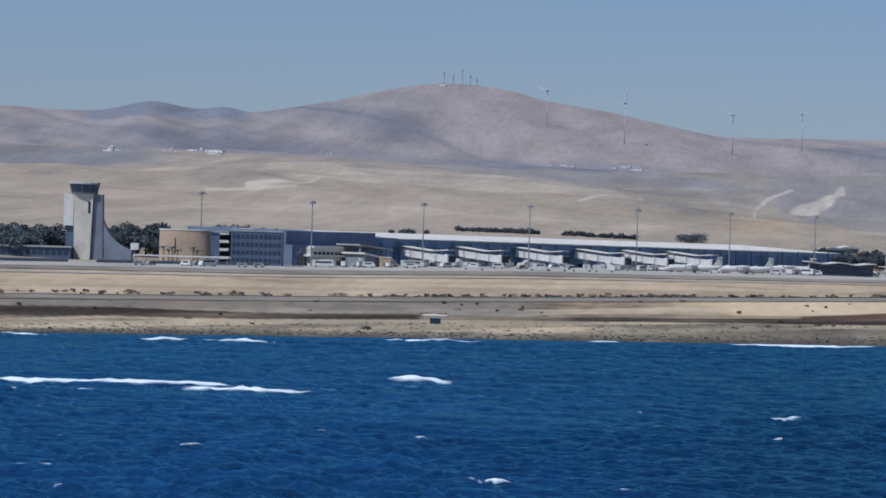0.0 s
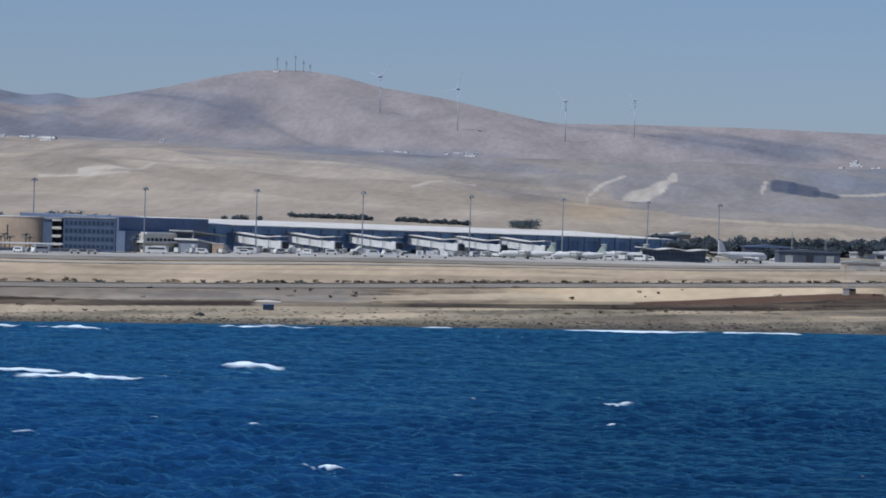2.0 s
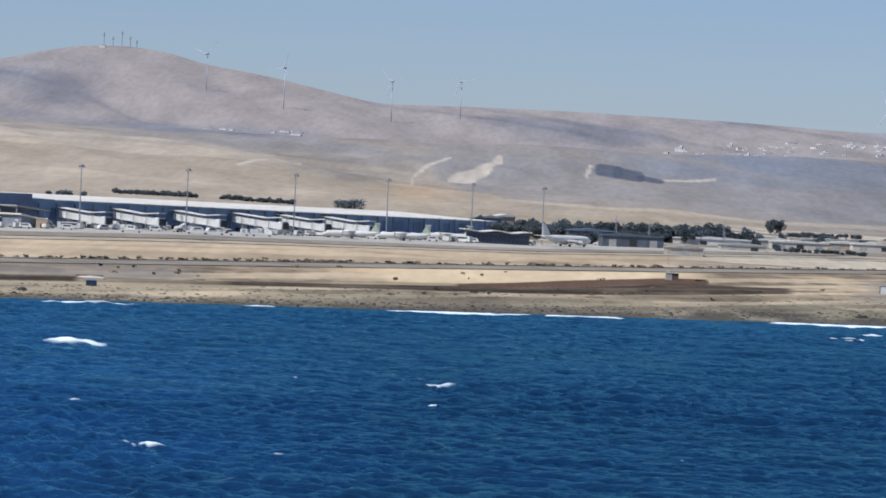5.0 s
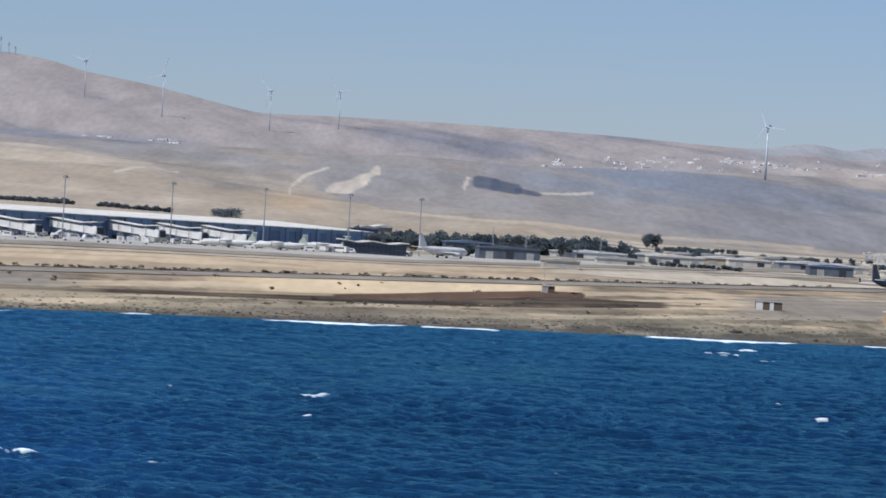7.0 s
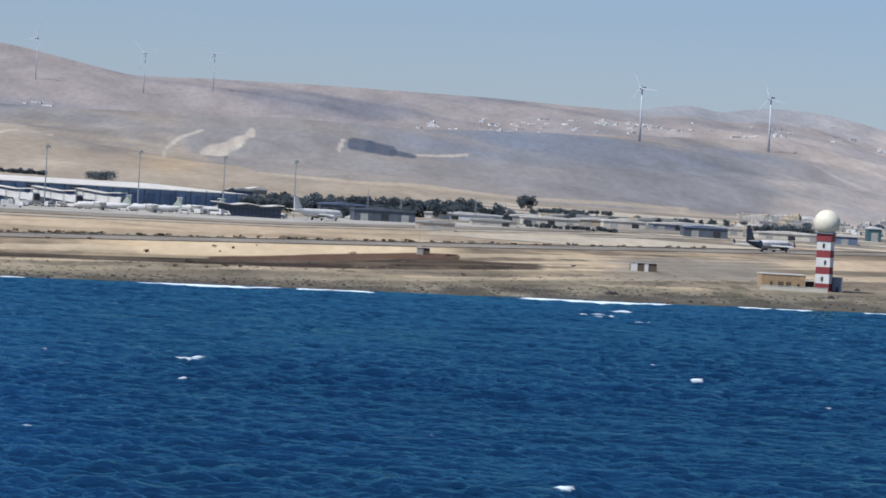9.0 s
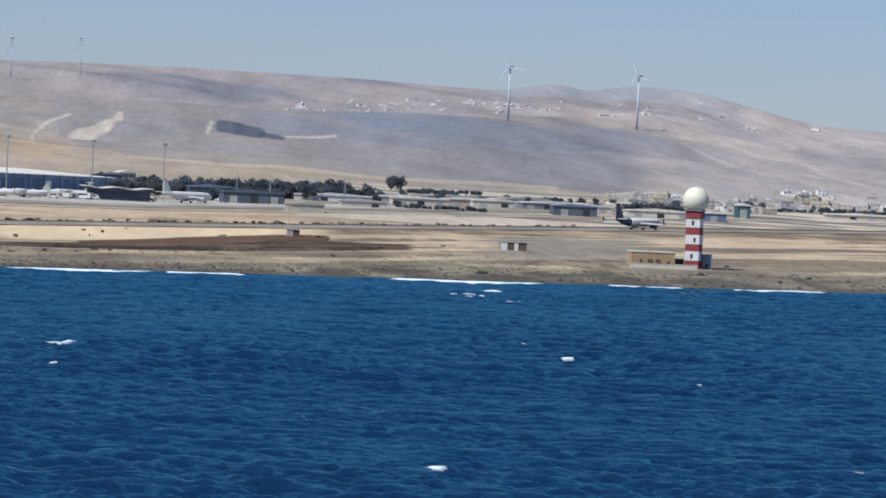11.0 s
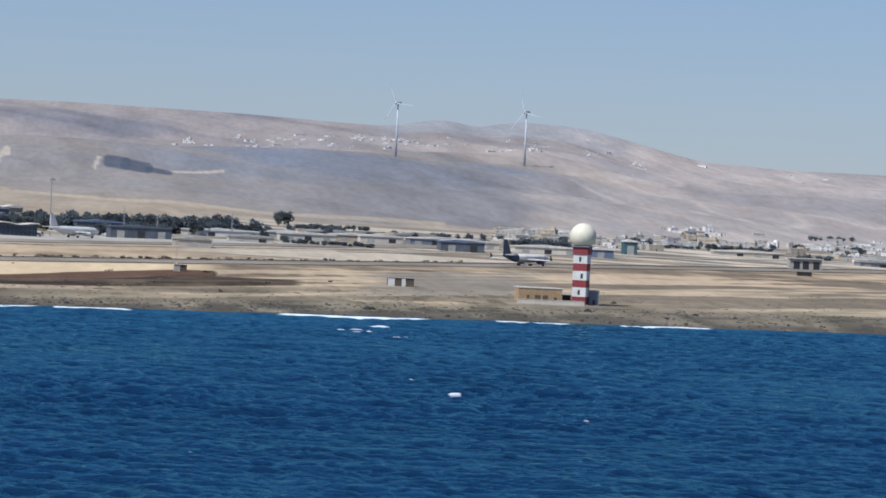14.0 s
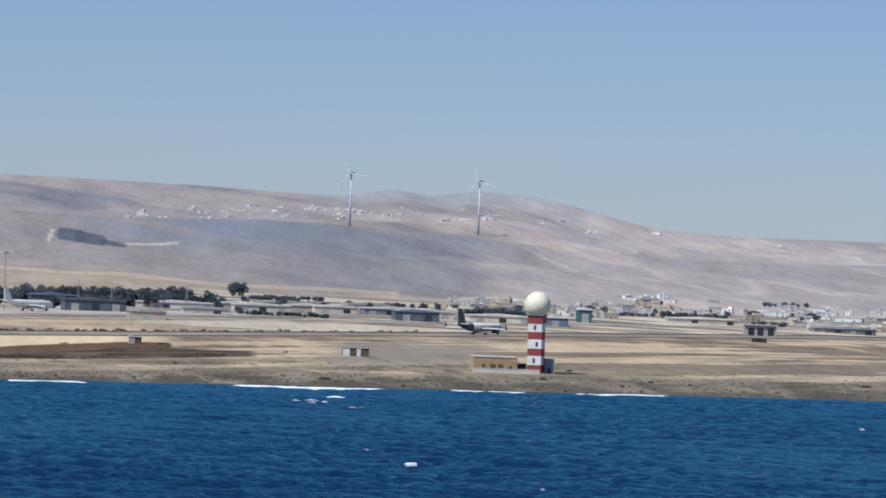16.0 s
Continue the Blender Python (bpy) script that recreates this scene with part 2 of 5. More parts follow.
    c = mix(c, (0.60, 0.475, 0.315), 0.9 * soft(w + 0.02 * lay2, np.maximum(top, hi) + 0.01, 0.88, 0.03) * soft(B + 0.3 * patch, -2.4, 1.3, 0.5))
    c = mix(c, (0.225, 0.205, 0.175), 0.8 * soft(w + 0.1 * patch + 0.05 * lay, 0.36, 0.78, 0.05) * soft(B + 0.3 * patch, 3.4, 5.3, 0.5))
    c = mix(c, (0.50, 0.39, 0.275), 0.8 * np.clip(2.5 * lay + 2.5 * patch + 0.3, 0, 1) * soft(w + 0.1 * patch, 0.5, 0.98, 0.06) * np.clip((B - 5.4) / 0.6, 0, 1))
    # sand between runway and apron
    c = mix(c, (0.48, 0.378, 0.262), soft(q + 0.03 * n2, 0.05, 0.56, 0.04) * (0.9 + 0.3 * n1 + 0.3 * n2 + 0.3 * n4))
    c = mix(c, (0.30, 0.26, 0.20), soft(q, 0.56, 5, 0.04) * (0.8 + 0.8 * n1))
    c = mix(c, (0.12, 0.11, 0.10), 0.8 * soft(q + 0.02 * n2, 0.54, 0.60, 0.02))
    c = mix(c, (0.245, 0.23, 0.205), 0.95 * soft(q + 0.1 * n2 + 0.15 * n4, 0.22, 1.9, 0.08) * np.clip((B - 0.8) / 0.8, 0, 1) * (0.85 + 0.7 * n2 + 0.7 * n4))
    n6 = fractal(X * 0.07 + 90, Y, 24, 3)
    belt = soft(q + 0.05 * n4, 0.08, 2.2, 0.1) * np.clip(B - 0.8, 0, 1)
    c = mix(c, (0.50, 0.44, 0.35), 0.85 * np.clip(9 * n6 - 0.5, 0, 1) * belt)
    c = mix(c, (0.13, 0.12, 0.105), 0.6 * np.clip(-9 * n6 - 0.9, 0, 1) * belt)
    c = mix(c, (0.29, 0.235, 0.165), 0.55 * np.clip(-3 * lay - 1.2 * patch - 0.1, 0, 1) * soft(q, 0.03, 0.6, 0.05))
    c = mix(c, (0.10, 0.082, 0.068), 0.75 * soft(q + 0.015 * patch, 0.035, 0.062, 0.02) * np.clip(0.75 + 1.5 * patch, 0, 1))
    # plain and slopes; greyer and bluer with distance, haze put into the colour
    n1 = np.where(D > 2700, fractal(X + 0.35 * Y, Y * 0.16, 60, 4), n1)
    n2 = np.where(D > 2500, fractal(X * 0.3 + 300, Y, 110, 3), n2)
    hill = np.clip((D - tm - 200) / 300, 0, 1)
    c = mix(c, (0.36, 0.305, 0.245), hill * (0.85 + 0.4 * n3))
    foot = np.interp(B, [-12, -6, -3, 1, 5, 10], [3400, 3030, 2870, 2950, 3050, 3250])
    up = np.clip((D - foot + 150 * n3 + 50 * n2) / 180, 0, 1)
    c = mix(c, (0.240, 0.230, 0.228), up * (0.85 + 0.7 * n3 + 0.5 * n1) * np.clip((B + 9.5) / 3, 0.3, 1))
    c = mix(c, (0.43, 0.365, 0.285), 0.7 * np.clip(4 * n2 + 0.8 * n3 - 0.2, 0, 1) * soft(D, 2700, 3550, 200) * np.clip((1 - B) / 5, 0, 1))
    c = mix(c, (0.44, 0.33, 0.21), 0.8 * np.exp(-((B + 2.15) / 0.42) ** 2 - ((D - 2950) / 190) ** 2))
    spur = np.interp(B, [-2.2, -1.5, -1.0, 2, 5, 9], [3500, 3080, 2860, 2850, 3000, 3200])
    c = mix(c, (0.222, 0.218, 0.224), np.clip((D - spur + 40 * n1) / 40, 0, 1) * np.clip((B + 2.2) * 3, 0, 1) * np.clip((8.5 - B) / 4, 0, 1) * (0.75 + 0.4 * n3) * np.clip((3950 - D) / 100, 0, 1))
    gully = 1 - np.abs(fractal(X * 0.9 + 0.15 * Y, Y * 0.12, 120, 3))
    c = mix(c, (0.34, 0.295, 0.26), 0.7 * np.clip(6 * (gully - 0.84), 0, 1) * soft(D, 3000, 4000, 300) * np.clip((B - 4) / 3, 0, 1))
    # broad bluish shadow on the right-hand hill, painted in
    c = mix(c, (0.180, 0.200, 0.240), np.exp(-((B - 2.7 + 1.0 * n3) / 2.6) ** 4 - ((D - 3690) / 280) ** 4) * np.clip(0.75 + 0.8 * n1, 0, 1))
    # far mountain, its pale bluish haze painted into the base colour
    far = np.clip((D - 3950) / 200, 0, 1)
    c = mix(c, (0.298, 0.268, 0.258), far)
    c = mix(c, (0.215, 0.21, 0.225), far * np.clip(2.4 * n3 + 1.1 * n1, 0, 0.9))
    # bluish shadow by the peak, painted in
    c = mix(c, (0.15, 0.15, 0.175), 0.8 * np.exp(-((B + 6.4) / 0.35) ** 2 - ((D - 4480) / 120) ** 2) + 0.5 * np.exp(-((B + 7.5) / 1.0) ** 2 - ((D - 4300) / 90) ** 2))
    # ravines: the shade in their beds put into the colour
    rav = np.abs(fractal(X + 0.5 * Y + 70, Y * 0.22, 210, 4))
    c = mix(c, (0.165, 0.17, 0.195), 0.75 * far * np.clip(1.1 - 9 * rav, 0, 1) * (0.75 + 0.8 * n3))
    c = mix(c, (0.31, 0.275, 0.262), 0.5 * far * np.clip(5 * (rav - 0.2), 0, 1))
    # pale ribs and darker hollows of the slopes, drawn in colour only
    rib = fractal(X * 1.1 + 0.14 * Y + 500, Y * 0.22, 85, 4)
    c = mix(c, (0.40, 0.345, 0.30), 0.75 * np.clip(4 * rib - 0.3, 0, 1) * soft(D, 3050, 4700, 300) * np.clip((B - 3.6) / 2, 0, 1))
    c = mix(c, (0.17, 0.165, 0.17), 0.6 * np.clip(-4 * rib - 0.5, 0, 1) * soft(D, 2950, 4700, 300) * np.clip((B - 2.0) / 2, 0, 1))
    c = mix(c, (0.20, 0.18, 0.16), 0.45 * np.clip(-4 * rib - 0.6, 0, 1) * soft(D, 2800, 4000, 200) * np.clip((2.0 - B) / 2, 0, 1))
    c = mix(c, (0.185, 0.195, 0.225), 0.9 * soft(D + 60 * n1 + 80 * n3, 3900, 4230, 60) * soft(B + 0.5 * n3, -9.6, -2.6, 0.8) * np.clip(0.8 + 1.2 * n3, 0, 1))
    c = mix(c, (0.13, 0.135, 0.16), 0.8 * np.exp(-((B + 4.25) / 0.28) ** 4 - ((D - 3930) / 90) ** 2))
    # hills that stand farther back, their haze put into the colour
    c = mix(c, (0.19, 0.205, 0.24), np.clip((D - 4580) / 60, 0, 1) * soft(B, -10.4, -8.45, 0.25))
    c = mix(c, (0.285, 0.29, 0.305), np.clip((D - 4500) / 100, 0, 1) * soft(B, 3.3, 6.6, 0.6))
    # pale ash slopes with oblique furrows on the far side of the radar tower
    ash = np.clip((B - 5.0) / 1.6, 0, 1) * soft(D, 2950, 4800, 300)
    c = mix(c, (0.385, 0.345, 0.325), 0.5 * ash)
    fur = 1 - np.abs(fractal(X + 0.13 * Y + 820, Y * 0.2, 75, 3))
    c = mix(c, (0.47, 0.42, 0.375), 0.6 * ash * np.clip(7 * (fur - 0.86), 0, 1))
    c = mix(c, (0.255, 0.245, 0.25), 0.6 * ash * np.clip(4 * (0.62 - fur), 0, 1))
    # darker grey-blue zone under the upper villages
    c = mix(c, (0.185, 0.19, 0.21), 0.75 * soft(D + 90 * n1, 3560, 3900, 90) * soft(B + 0.3 * n3, -11.8, -9.5, 0.5))
    for pts, wide, tone in TRACKS:
        for (b0, d0), (b1, d1) in zip(pts, pts[1:]):
            # distances in degrees, a kilometre of slope counting as 0.86
            ux, uy, vx, vy = (b1 - b0), (d1 - d0) / 1160, B - b0, (D - d0) / 1160
            k = np.clip((ux * vx + uy * vy) / (ux * ux + uy * uy), 0, 1)
            c = mix(c, tone, 0.82 * np.clip(4 * (1 - np.hypot(vx - k * ux, vy - k * uy) / wide) + 0.6 * n4, 0, 1))
    return c


def steps(*parts):
    return np.concatenate([np.arange(a, b, s) for a, b, s in parts])


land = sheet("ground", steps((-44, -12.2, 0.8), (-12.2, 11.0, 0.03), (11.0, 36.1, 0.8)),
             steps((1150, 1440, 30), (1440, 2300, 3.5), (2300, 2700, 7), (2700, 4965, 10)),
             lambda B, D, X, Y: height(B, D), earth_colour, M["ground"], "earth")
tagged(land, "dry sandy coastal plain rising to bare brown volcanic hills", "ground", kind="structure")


# ---- sea ----
def wave_height(B, D, X, Y):
    calm = np.clip((D - 250) / 150, 0, 1) * np.clip((shore_at(B) - D + 10) / 60, 0, 1) * (np.abs(B) < 14)
    wx, wy = X + 3 * fractal(X, Y, 24, 3), Y + 0.25 * X + 4 * fractal(X + 77, Y, 40, 3)
    gust = (0.6 + 0.8 * lattice(X / 90 + 15, Y / 130 + 15)) * (1 + 0.45 * np.clip((1050 - D) / 400, 0, 1))
    z = 0.35 * np.sin(wy / 7.5 + 2.0 * lattice(X / 60 + 5, Y / 60 + 9)) * lattice(X / 45 + 60, Y / 50 + 60)
    for size, amp in ((7.0, 0.45), (3.2, 0.80), (1.6, 0.50)):
        n = lattice(wx / (1.3 * size) + 200, wy / size + 200)
        z = z + amp * gust * (n - 0.5)
    return z * calm + breakers(B, D, X, Y)[0]


def breakers(B, D, X, Y):
    """Swells that break over shallow rock: height and foam."""
    h, foam = np.zeros_like(X), np.zeros_like(X)
    BREAK = [(-10.78, 1060, 1.036, 6, 0.7), (-9.19, 1057, 0.829, 7, 0.9), (-8.43, 1037, 0.760, 6, 0.6), (-6.25, 1113, 0.332, 4, 1.7), (-11.12, 1430, 0.276, 4, 0.7), (-9.36, 1406, 0.414, 4, 0.8), (-8.43, 1424, 0.380, 4, 0.7), (-6.08, 1474, 0.622, 4, 0.8), (3.49, 1515, 0.14, 4, 0.4)]
    for b0, d0, wide, deep, tall in BREAK:
        wig = 4 * fractal(X, Y * 0 + b0 * 50, 40, 3)
        s = np.exp(-((B - b0) / wide) ** 2) * np.exp(-((D - d0 + wig) / deep) ** 2)
        h += tall * s
        foam = np.maximum(foam, np.clip(2.4 * s + 0.8 * fractal(X, Y * 0.5, 14, 4) - 0.55, 0, 1))
    return h, foam


def sea_colour(B, D, X, Y, Z):
    n = fractal(X, Y, 14, 4)
    c = np.zeros(B.shape + (3,)) + np.array((0.0020, 0.0095, 0.0310))
    # paler towards the shore: sky mirrored at grazing view, put into the colour
    shoreward = np.clip(1 - (shore_at(B) - D) / 700, 0, 1)
    # water brightened towards the left, standing in for the early brighter exposure
    bright_side = np.clip((-2.0 - B) / 4.5, 0, 1)[..., None]
    c = c * (1 + 2.3 * bright_side)
    c = mix(c, (0.0100, 0.0420, 0.0850), 0.7 * shoreward + 0.16 * fractal(X * 0.4, Y, 160, 3))
    # dark troughs and lighter crests of small waves put into the colour
    c = c * np.clip(1 + 0.42 * fractal(X * 0.8 + 5, Y * 0.5, 3.4, 2) + 0.28 * fractal(X * 0.5, Y * 0.3 + 40, 22, 3), 0.3, 2)[..., None]
    foam = breakers(B, D, X, Y)[1]
    cap = lattice(X / 15 + 31, Y / 24 + 12)
    crest = np.quantile(Z[(np.abs(B) < 12) & (D > 450) & (D < 1450)], 0.972)
    foam = np.maximum(foam, np.clip((Z - crest) * 9, 0, 1) * np.clip((cap - 0.86) * 12 + 1.0 * n, 0, 1))
    edge = shore_at(B) - D + 7 * fractal(X, Y * 0, 22, 3)
    foam = np.maximum(foam, soft(edge, 1, 14 + 16 * lattice(X / 37 + 3, Y * 0 + 2), 4) * np.clip((fractal(X, Y * 0.2, 26, 4) - 0.02) * 7, 0, 1))
    foam = np.clip((foam - 0.3) * 2.4, 0, 1)
    return np.concatenate([c, (foam * (np.abs(B) < 14))[..., None]], -1)


# the grain adds to the painted light and dark of the waves
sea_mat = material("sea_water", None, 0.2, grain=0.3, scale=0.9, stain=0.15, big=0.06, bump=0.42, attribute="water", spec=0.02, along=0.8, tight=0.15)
sn, sl = sea_mat.node_tree.nodes, sea_mat.node_tree.links
# a matt blue body under a surface that mirrors more the flatter it is seen
body, gloss, both = sn.new("ShaderNodeBsdfDiffuse"), sn.new("ShaderNodeBsdfGlossy"), sn.new("ShaderNodeMixShader")
gloss.inputs["Color"].default_value = (0.40, 0.83, 0.86, 1)
gloss.inputs["Roughness"].default_value = 0.06
flat, share = sn.new("ShaderNodeFresnel"), sn.new("ShaderNodeMath")
flat.inputs["IOR"].default_value = 1.33
share.operation = "MULTIPLY"
share.inputs[1].default_value = 0.45
steep = sn.new("ShaderNodeMath")
steep.operation = "POWER"
steep.inputs[1].default_value = 1.35
sl.new(flat.outputs[0], steep.inputs[0]), sl.new(steep.outputs[0], share.inputs[0]), sl.new(share.outputs[0], both.inputs[0])
old = sn["Principled BSDF"]
sl.new(old.inputs["Base Color"].links[0].from_socket, body.inputs["Color"])
level = sn.new("ShaderNodeCombineXYZ")      # light that wells up from below does not follow the facets
level.inputs[2].default_value = 1.0
sl.new(level.outputs[0], body.inputs["Normal"])
for socket in (gloss.inputs["Normal"], flat.inputs["Normal"]):
    sl.new(old.inputs["Normal"].links[0].from_socket, socket)
sl.new(body.outputs[0], both.inputs[1]), sl.new(gloss.outputs[0], both.inputs[2])
froth, cover, which = sn.new("ShaderNodeBsdfDiffuse"), sn.new("ShaderNodeMixShader"), sn.new("ShaderNodeAttribute")
froth.inputs["Color"].default_value = (0.70, 0.80, 0.87, 1)
which.attribute_name = "water"
sl.new(which.outputs["Alpha"], cover.inputs[0])
sl.new(both.outputs[0], cover.inputs[1]), sl.new(froth.outputs[0], cover.inputs[2])
sl.new(cover.outputs[0], sn["Material Output"].inputs["Surface"])
sn.remove(old)
M["sea"] = sea_mat
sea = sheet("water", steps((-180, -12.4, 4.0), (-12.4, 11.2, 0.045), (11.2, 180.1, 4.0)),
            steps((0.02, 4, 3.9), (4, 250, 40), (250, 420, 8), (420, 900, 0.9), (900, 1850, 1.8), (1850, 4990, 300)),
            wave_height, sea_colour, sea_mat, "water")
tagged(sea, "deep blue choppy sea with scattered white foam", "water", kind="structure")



# ---- building blocks ----
def part(name, bm, mat, parent=None, label=""):
    me = bpy.data.meshes.new(name)
    bm.normal_update()
    bm.to_mesh(me)
    bm.free()
    me.materials.append(mat)
    ob = new(name, me)
    if parent is not None:
        ob.parent = parent
    if label:
        ob["label"] = label
    return ob


def again(ob, parent, x, y, z, turn=0):
    """One more piece on the same mesh."""
    o = ob.copy()
    scene.collection.objects.link(o)
    o.parent = parent
    o.matrix_basis = pose(x, y, z, 0, 0, turn)
    return o


def box(x0, x1, y0, y1, z0, z1, bm=None, bevel=0.0):
    bm = bm or bmesh.new()
    r = bmesh.ops.create_cube(bm, size=1)["verts"]
    for v in r:
        v.co = Vector(((x0 + x1) / 2 + v.co.x * (x1 - x0), (y0 + y1) / 2 + v.co.y * (y1 - y0), (z0 + z1) / 2 + v.co.z * (z1 - z0)))
    if bevel:
        bmesh.ops.bevel(bm, geom=list({e for v in r for e in v.link_edges}), offset=bevel, segments=2, affect="EDGES")
    return bm


def tube(p, q, r0, r1, n=10, bm=None):
    """A tapered round bar from p to q."""
    bm = bm or bmesh.new()
    p, q = Vector(p), Vector(q)
    rot = (q - p).to_track_quat("Z", "Y").to_matrix().to_4x4()
    m = Matrix.Translation((p + q) / 2) @ rot
    bmesh.ops.create_cone(bm, cap_ends=True, segments=n, radius1=r0, radius2=r1, depth=(q - p).length, matrix=m)
    return bm


def prism(outline, y0, y1, bm=None):
    """An outline in x and z, drawn out from y0 to y1."""
    bm = bm or bmesh.new()
    a = [bm.verts.new((x, y0, z)) for x, z in outline]
    b = [bm.verts.new((x, y1, z)) for x, z in outline]
    bm.faces.new(a), bm.faces.new(b[::-1])
    for i in range(len(a)):
        j = (i + 1) % len(a)
        bm.faces.new((a[j], a[i], b[i], b[j]))
    bmesh.ops.recalc_face_normals(bm, faces=bm.faces)
    return bm


def plate(outline, z0, z1, bm=None):
    """An outline in x and y, drawn up from z0 to z1."""
    bm = bm or bmesh.new()
    a = [bm.verts.new((x, y, z0)) for x, y in outline]
    b = [bm.verts.new((x, y, z1)) for x, y in outline]
    bm.faces.new(a[::-1]), bm.faces.new(b)
    for i in range(len(a)):
        j = (i + 1) % len(a)
        bm.faces.new((a[i], a[j], b[j], b[i]))
    bmesh.ops.recalc_face_normals(bm, faces=bm.faces)
    return bm


def loft(rings, bm=None, cap=True):
    bm = bm or bmesh.new()
    vs = [[bm.verts.new(p) for p in r] for r in rings]
    for a, b in zip(vs, vs[1:]):
        for i in range(len(a)):
            j = (i + 1) % len(a)
            bm.faces.new((a[i], a[j], b[j], b[i]))
    if cap:
        bm.faces.new(vs[0][::-1]), bm.faces.new(vs[-1])
    bmesh.ops.recalc_face_normals(bm, faces=bm.faces)
    return bm


def smooth(bm):
    for f in bm.faces:
        f.smooth = True
    return bm


def thing(name, b, d, turn, label, category, group="", sink=0.0, z=None):
    """An empty on the ground at a bearing and distance, turned by degrees counter-clockwise; its own y points away from the sea."""
    p = spot(b, d)
    if z is not None:
        p.z = z
    ob = new(name)
    ob.matrix_basis = pose(p.x, p.y, p.z - sink, 0, 0, turn)
    return tagged(ob, label, category, group)


def polar(x, y):
    return math.degrees(math.atan2(x, y)), math.hypot(x, y)


def beside(s, off):
    """Bearing and distance of a point s metres along the terminal's front and off metres behind it."""
    return polar(-274 + COS * s - SIN * off, 1991 + SIN * s + COS * off)


def put(ob, b, d, turn, sink=0.0, scale=1.0):
    p = spot(b, d)
    o = copy_thing(ob, pose(p.x, p.y, p.z - sink, 0, 0, turn))
    if scale != 1.0:
        o.scale = (scale, scale, scale)
    return o


rnd = random.Random(11)
M["white"] = material("white_paint", (0.66, 0.65, 0.62), 0.6, grain=0.06, scale=1.5, stain=0.10, big=0.3)
M["render"] = material("lime_render", (0.50, 0.46, 0.40), 0.9, grain=0.08, scale=2.0, stain=0.12, jitter=0.16)
M["far_wall"] = material("pale_house_paint", (0.66, 0.65, 0.62), 0.9, grain=0.06, stain=0.1, jitter=0.28)
M["ochre"] = material("ochre_render", (0.46, 0.38, 0.27), 0.9, grain=0.1, scale=1.5, stain=0.15, jitter=0.12)
M["beige"] = material("beige_stone", (0.46, 0.35, 0.25), 0.9, grain=0.08, scale=1.2, stain=0.12)
M["concrete"] = material("pale_concrete", (0.60, 0.56, 0.47), 0.85, grain=0.08, scale=1.0, stain=0.14)
# darker concrete: painted shade on the control tower's right side, plain grey elsewhere
M["shade_concrete"] = material("grey_and_shade_concrete", (0.20, 0.225, 0.265), 0.85, grain=0.08, scale=1.0, stain=0.14)
M["glass"] = material("blue_glass", (0.13, 0.22, 0.37), 0.35, grain=0.1, scale=0.5, stain=0.2, jitter=0.35)
M["steel_blue"] = material("blue_cladding", (0.16, 0.27, 0.45), 0.5, grain=0.08, scale=0.8, stain=0.12)
# slate darkened so that sunlit fronts look as if in shade
M["office"] = material("shaded_office_cladding", (0.085, 0.115, 0.175), 0.55, grain=0.1, scale=0.8, stain=0.14)
M["slate"] = material("slate_cladding", (0.13, 0.17, 0.25), 0.55, grain=0.1, scale=0.8, stain=0.14)
M["steel"] = material("galvanised_steel", (0.33, 0.34, 0.35), 0.5, metal=0.4, grain=0.08, stain=0.1)
M["roof"] = material("pale_roof", (0.64, 0.61, 0.55), 0.8, grain=0.08, scale=0.6, stain=0.14)
M["grey_roof"] = material("grey_roof", (0.34, 0.34, 0.32), 0.8, grain=0.1, scale=0.6, stain=0.14)
M["dark"] = material("dark_opening", (0.03, 0.032, 0.036), 0.6, grain=0.2)
M["red"] = material("red_paint", (0.23, 0.035, 0.042), 0.7, grain=0.1, scale=1.2, stain=0.14)
M["dome"] = material("cream_radome", (0.74, 0.69, 0.55), 0.6, grain=0.04, scale=0.8, stain=0.06)
M["brick"] = material("orange_masonry", (0.40, 0.28, 0.16), 0.9, grain=0.15, scale=1.0, stain=0.15)
M["navy"] = material("navy_paint", (0.028, 0.048, 0.085), 0.35, grain=0.08)
M["tyre"] = material("rubber", (0.02, 0.02, 0.02), 0.9)
M["asphalt"] = material("worn_asphalt", (0.235, 0.210, 0.175), 0.92, grain=0.15, scale=0.4, stain=0.25, big=0.03, spec=0.05)
M["slab"] = material("apron_concrete", (0.38, 0.36, 0.32), 0.9, grain=0.1, scale=0.3, stain=0.2, big=0.03, spec=0.05)
# leaf green lightened to grey-blue, the haze over distant trees put into it
M["leaf"] = material("hazy_leaves", (0.128, 0.152, 0.165), 1.0, grain=0.2, scale=0.6, stain=0.2, big=0.1, jitter=0.2, spec=0.0)
ln, ll = M["leaf"].node_tree.nodes, M["leaf"].node_tree.links
thin, half_thin = ln.new("ShaderNodeBsdfTranslucent"), ln.new("ShaderNodeMixShader")     # light shines through thin leaves
ll.new(ln["Principled BSDF"].inputs["Base Color"].links[0].from_socket, thin.inputs["Color"])
half_thin.inputs[0].default_value = 0.45
ll.new(ln["Principled BSDF"].outputs[0], half_thin.inputs[1]), ll.new(thin.outputs[0], half_thin.inputs[2])
ll.new(half_thin.outputs[0], ln["Material Output"].inputs["Surface"])
M["scrub"] = material("dry_scrub", (0.185, 0.150, 0.105), 0.95, grain=0.3, scale=0.6, stain=0.25, jitter=0.3, spec=0.2)
M["bark"] = material("bark", (0.12, 0.09, 0.065), 0.95)
M["rock"] = material("black_lava_rock", (0.030, 0.028, 0.027), 0.9, grain=0.25, scale=0.8, bump=0.2, jitter=0.2)
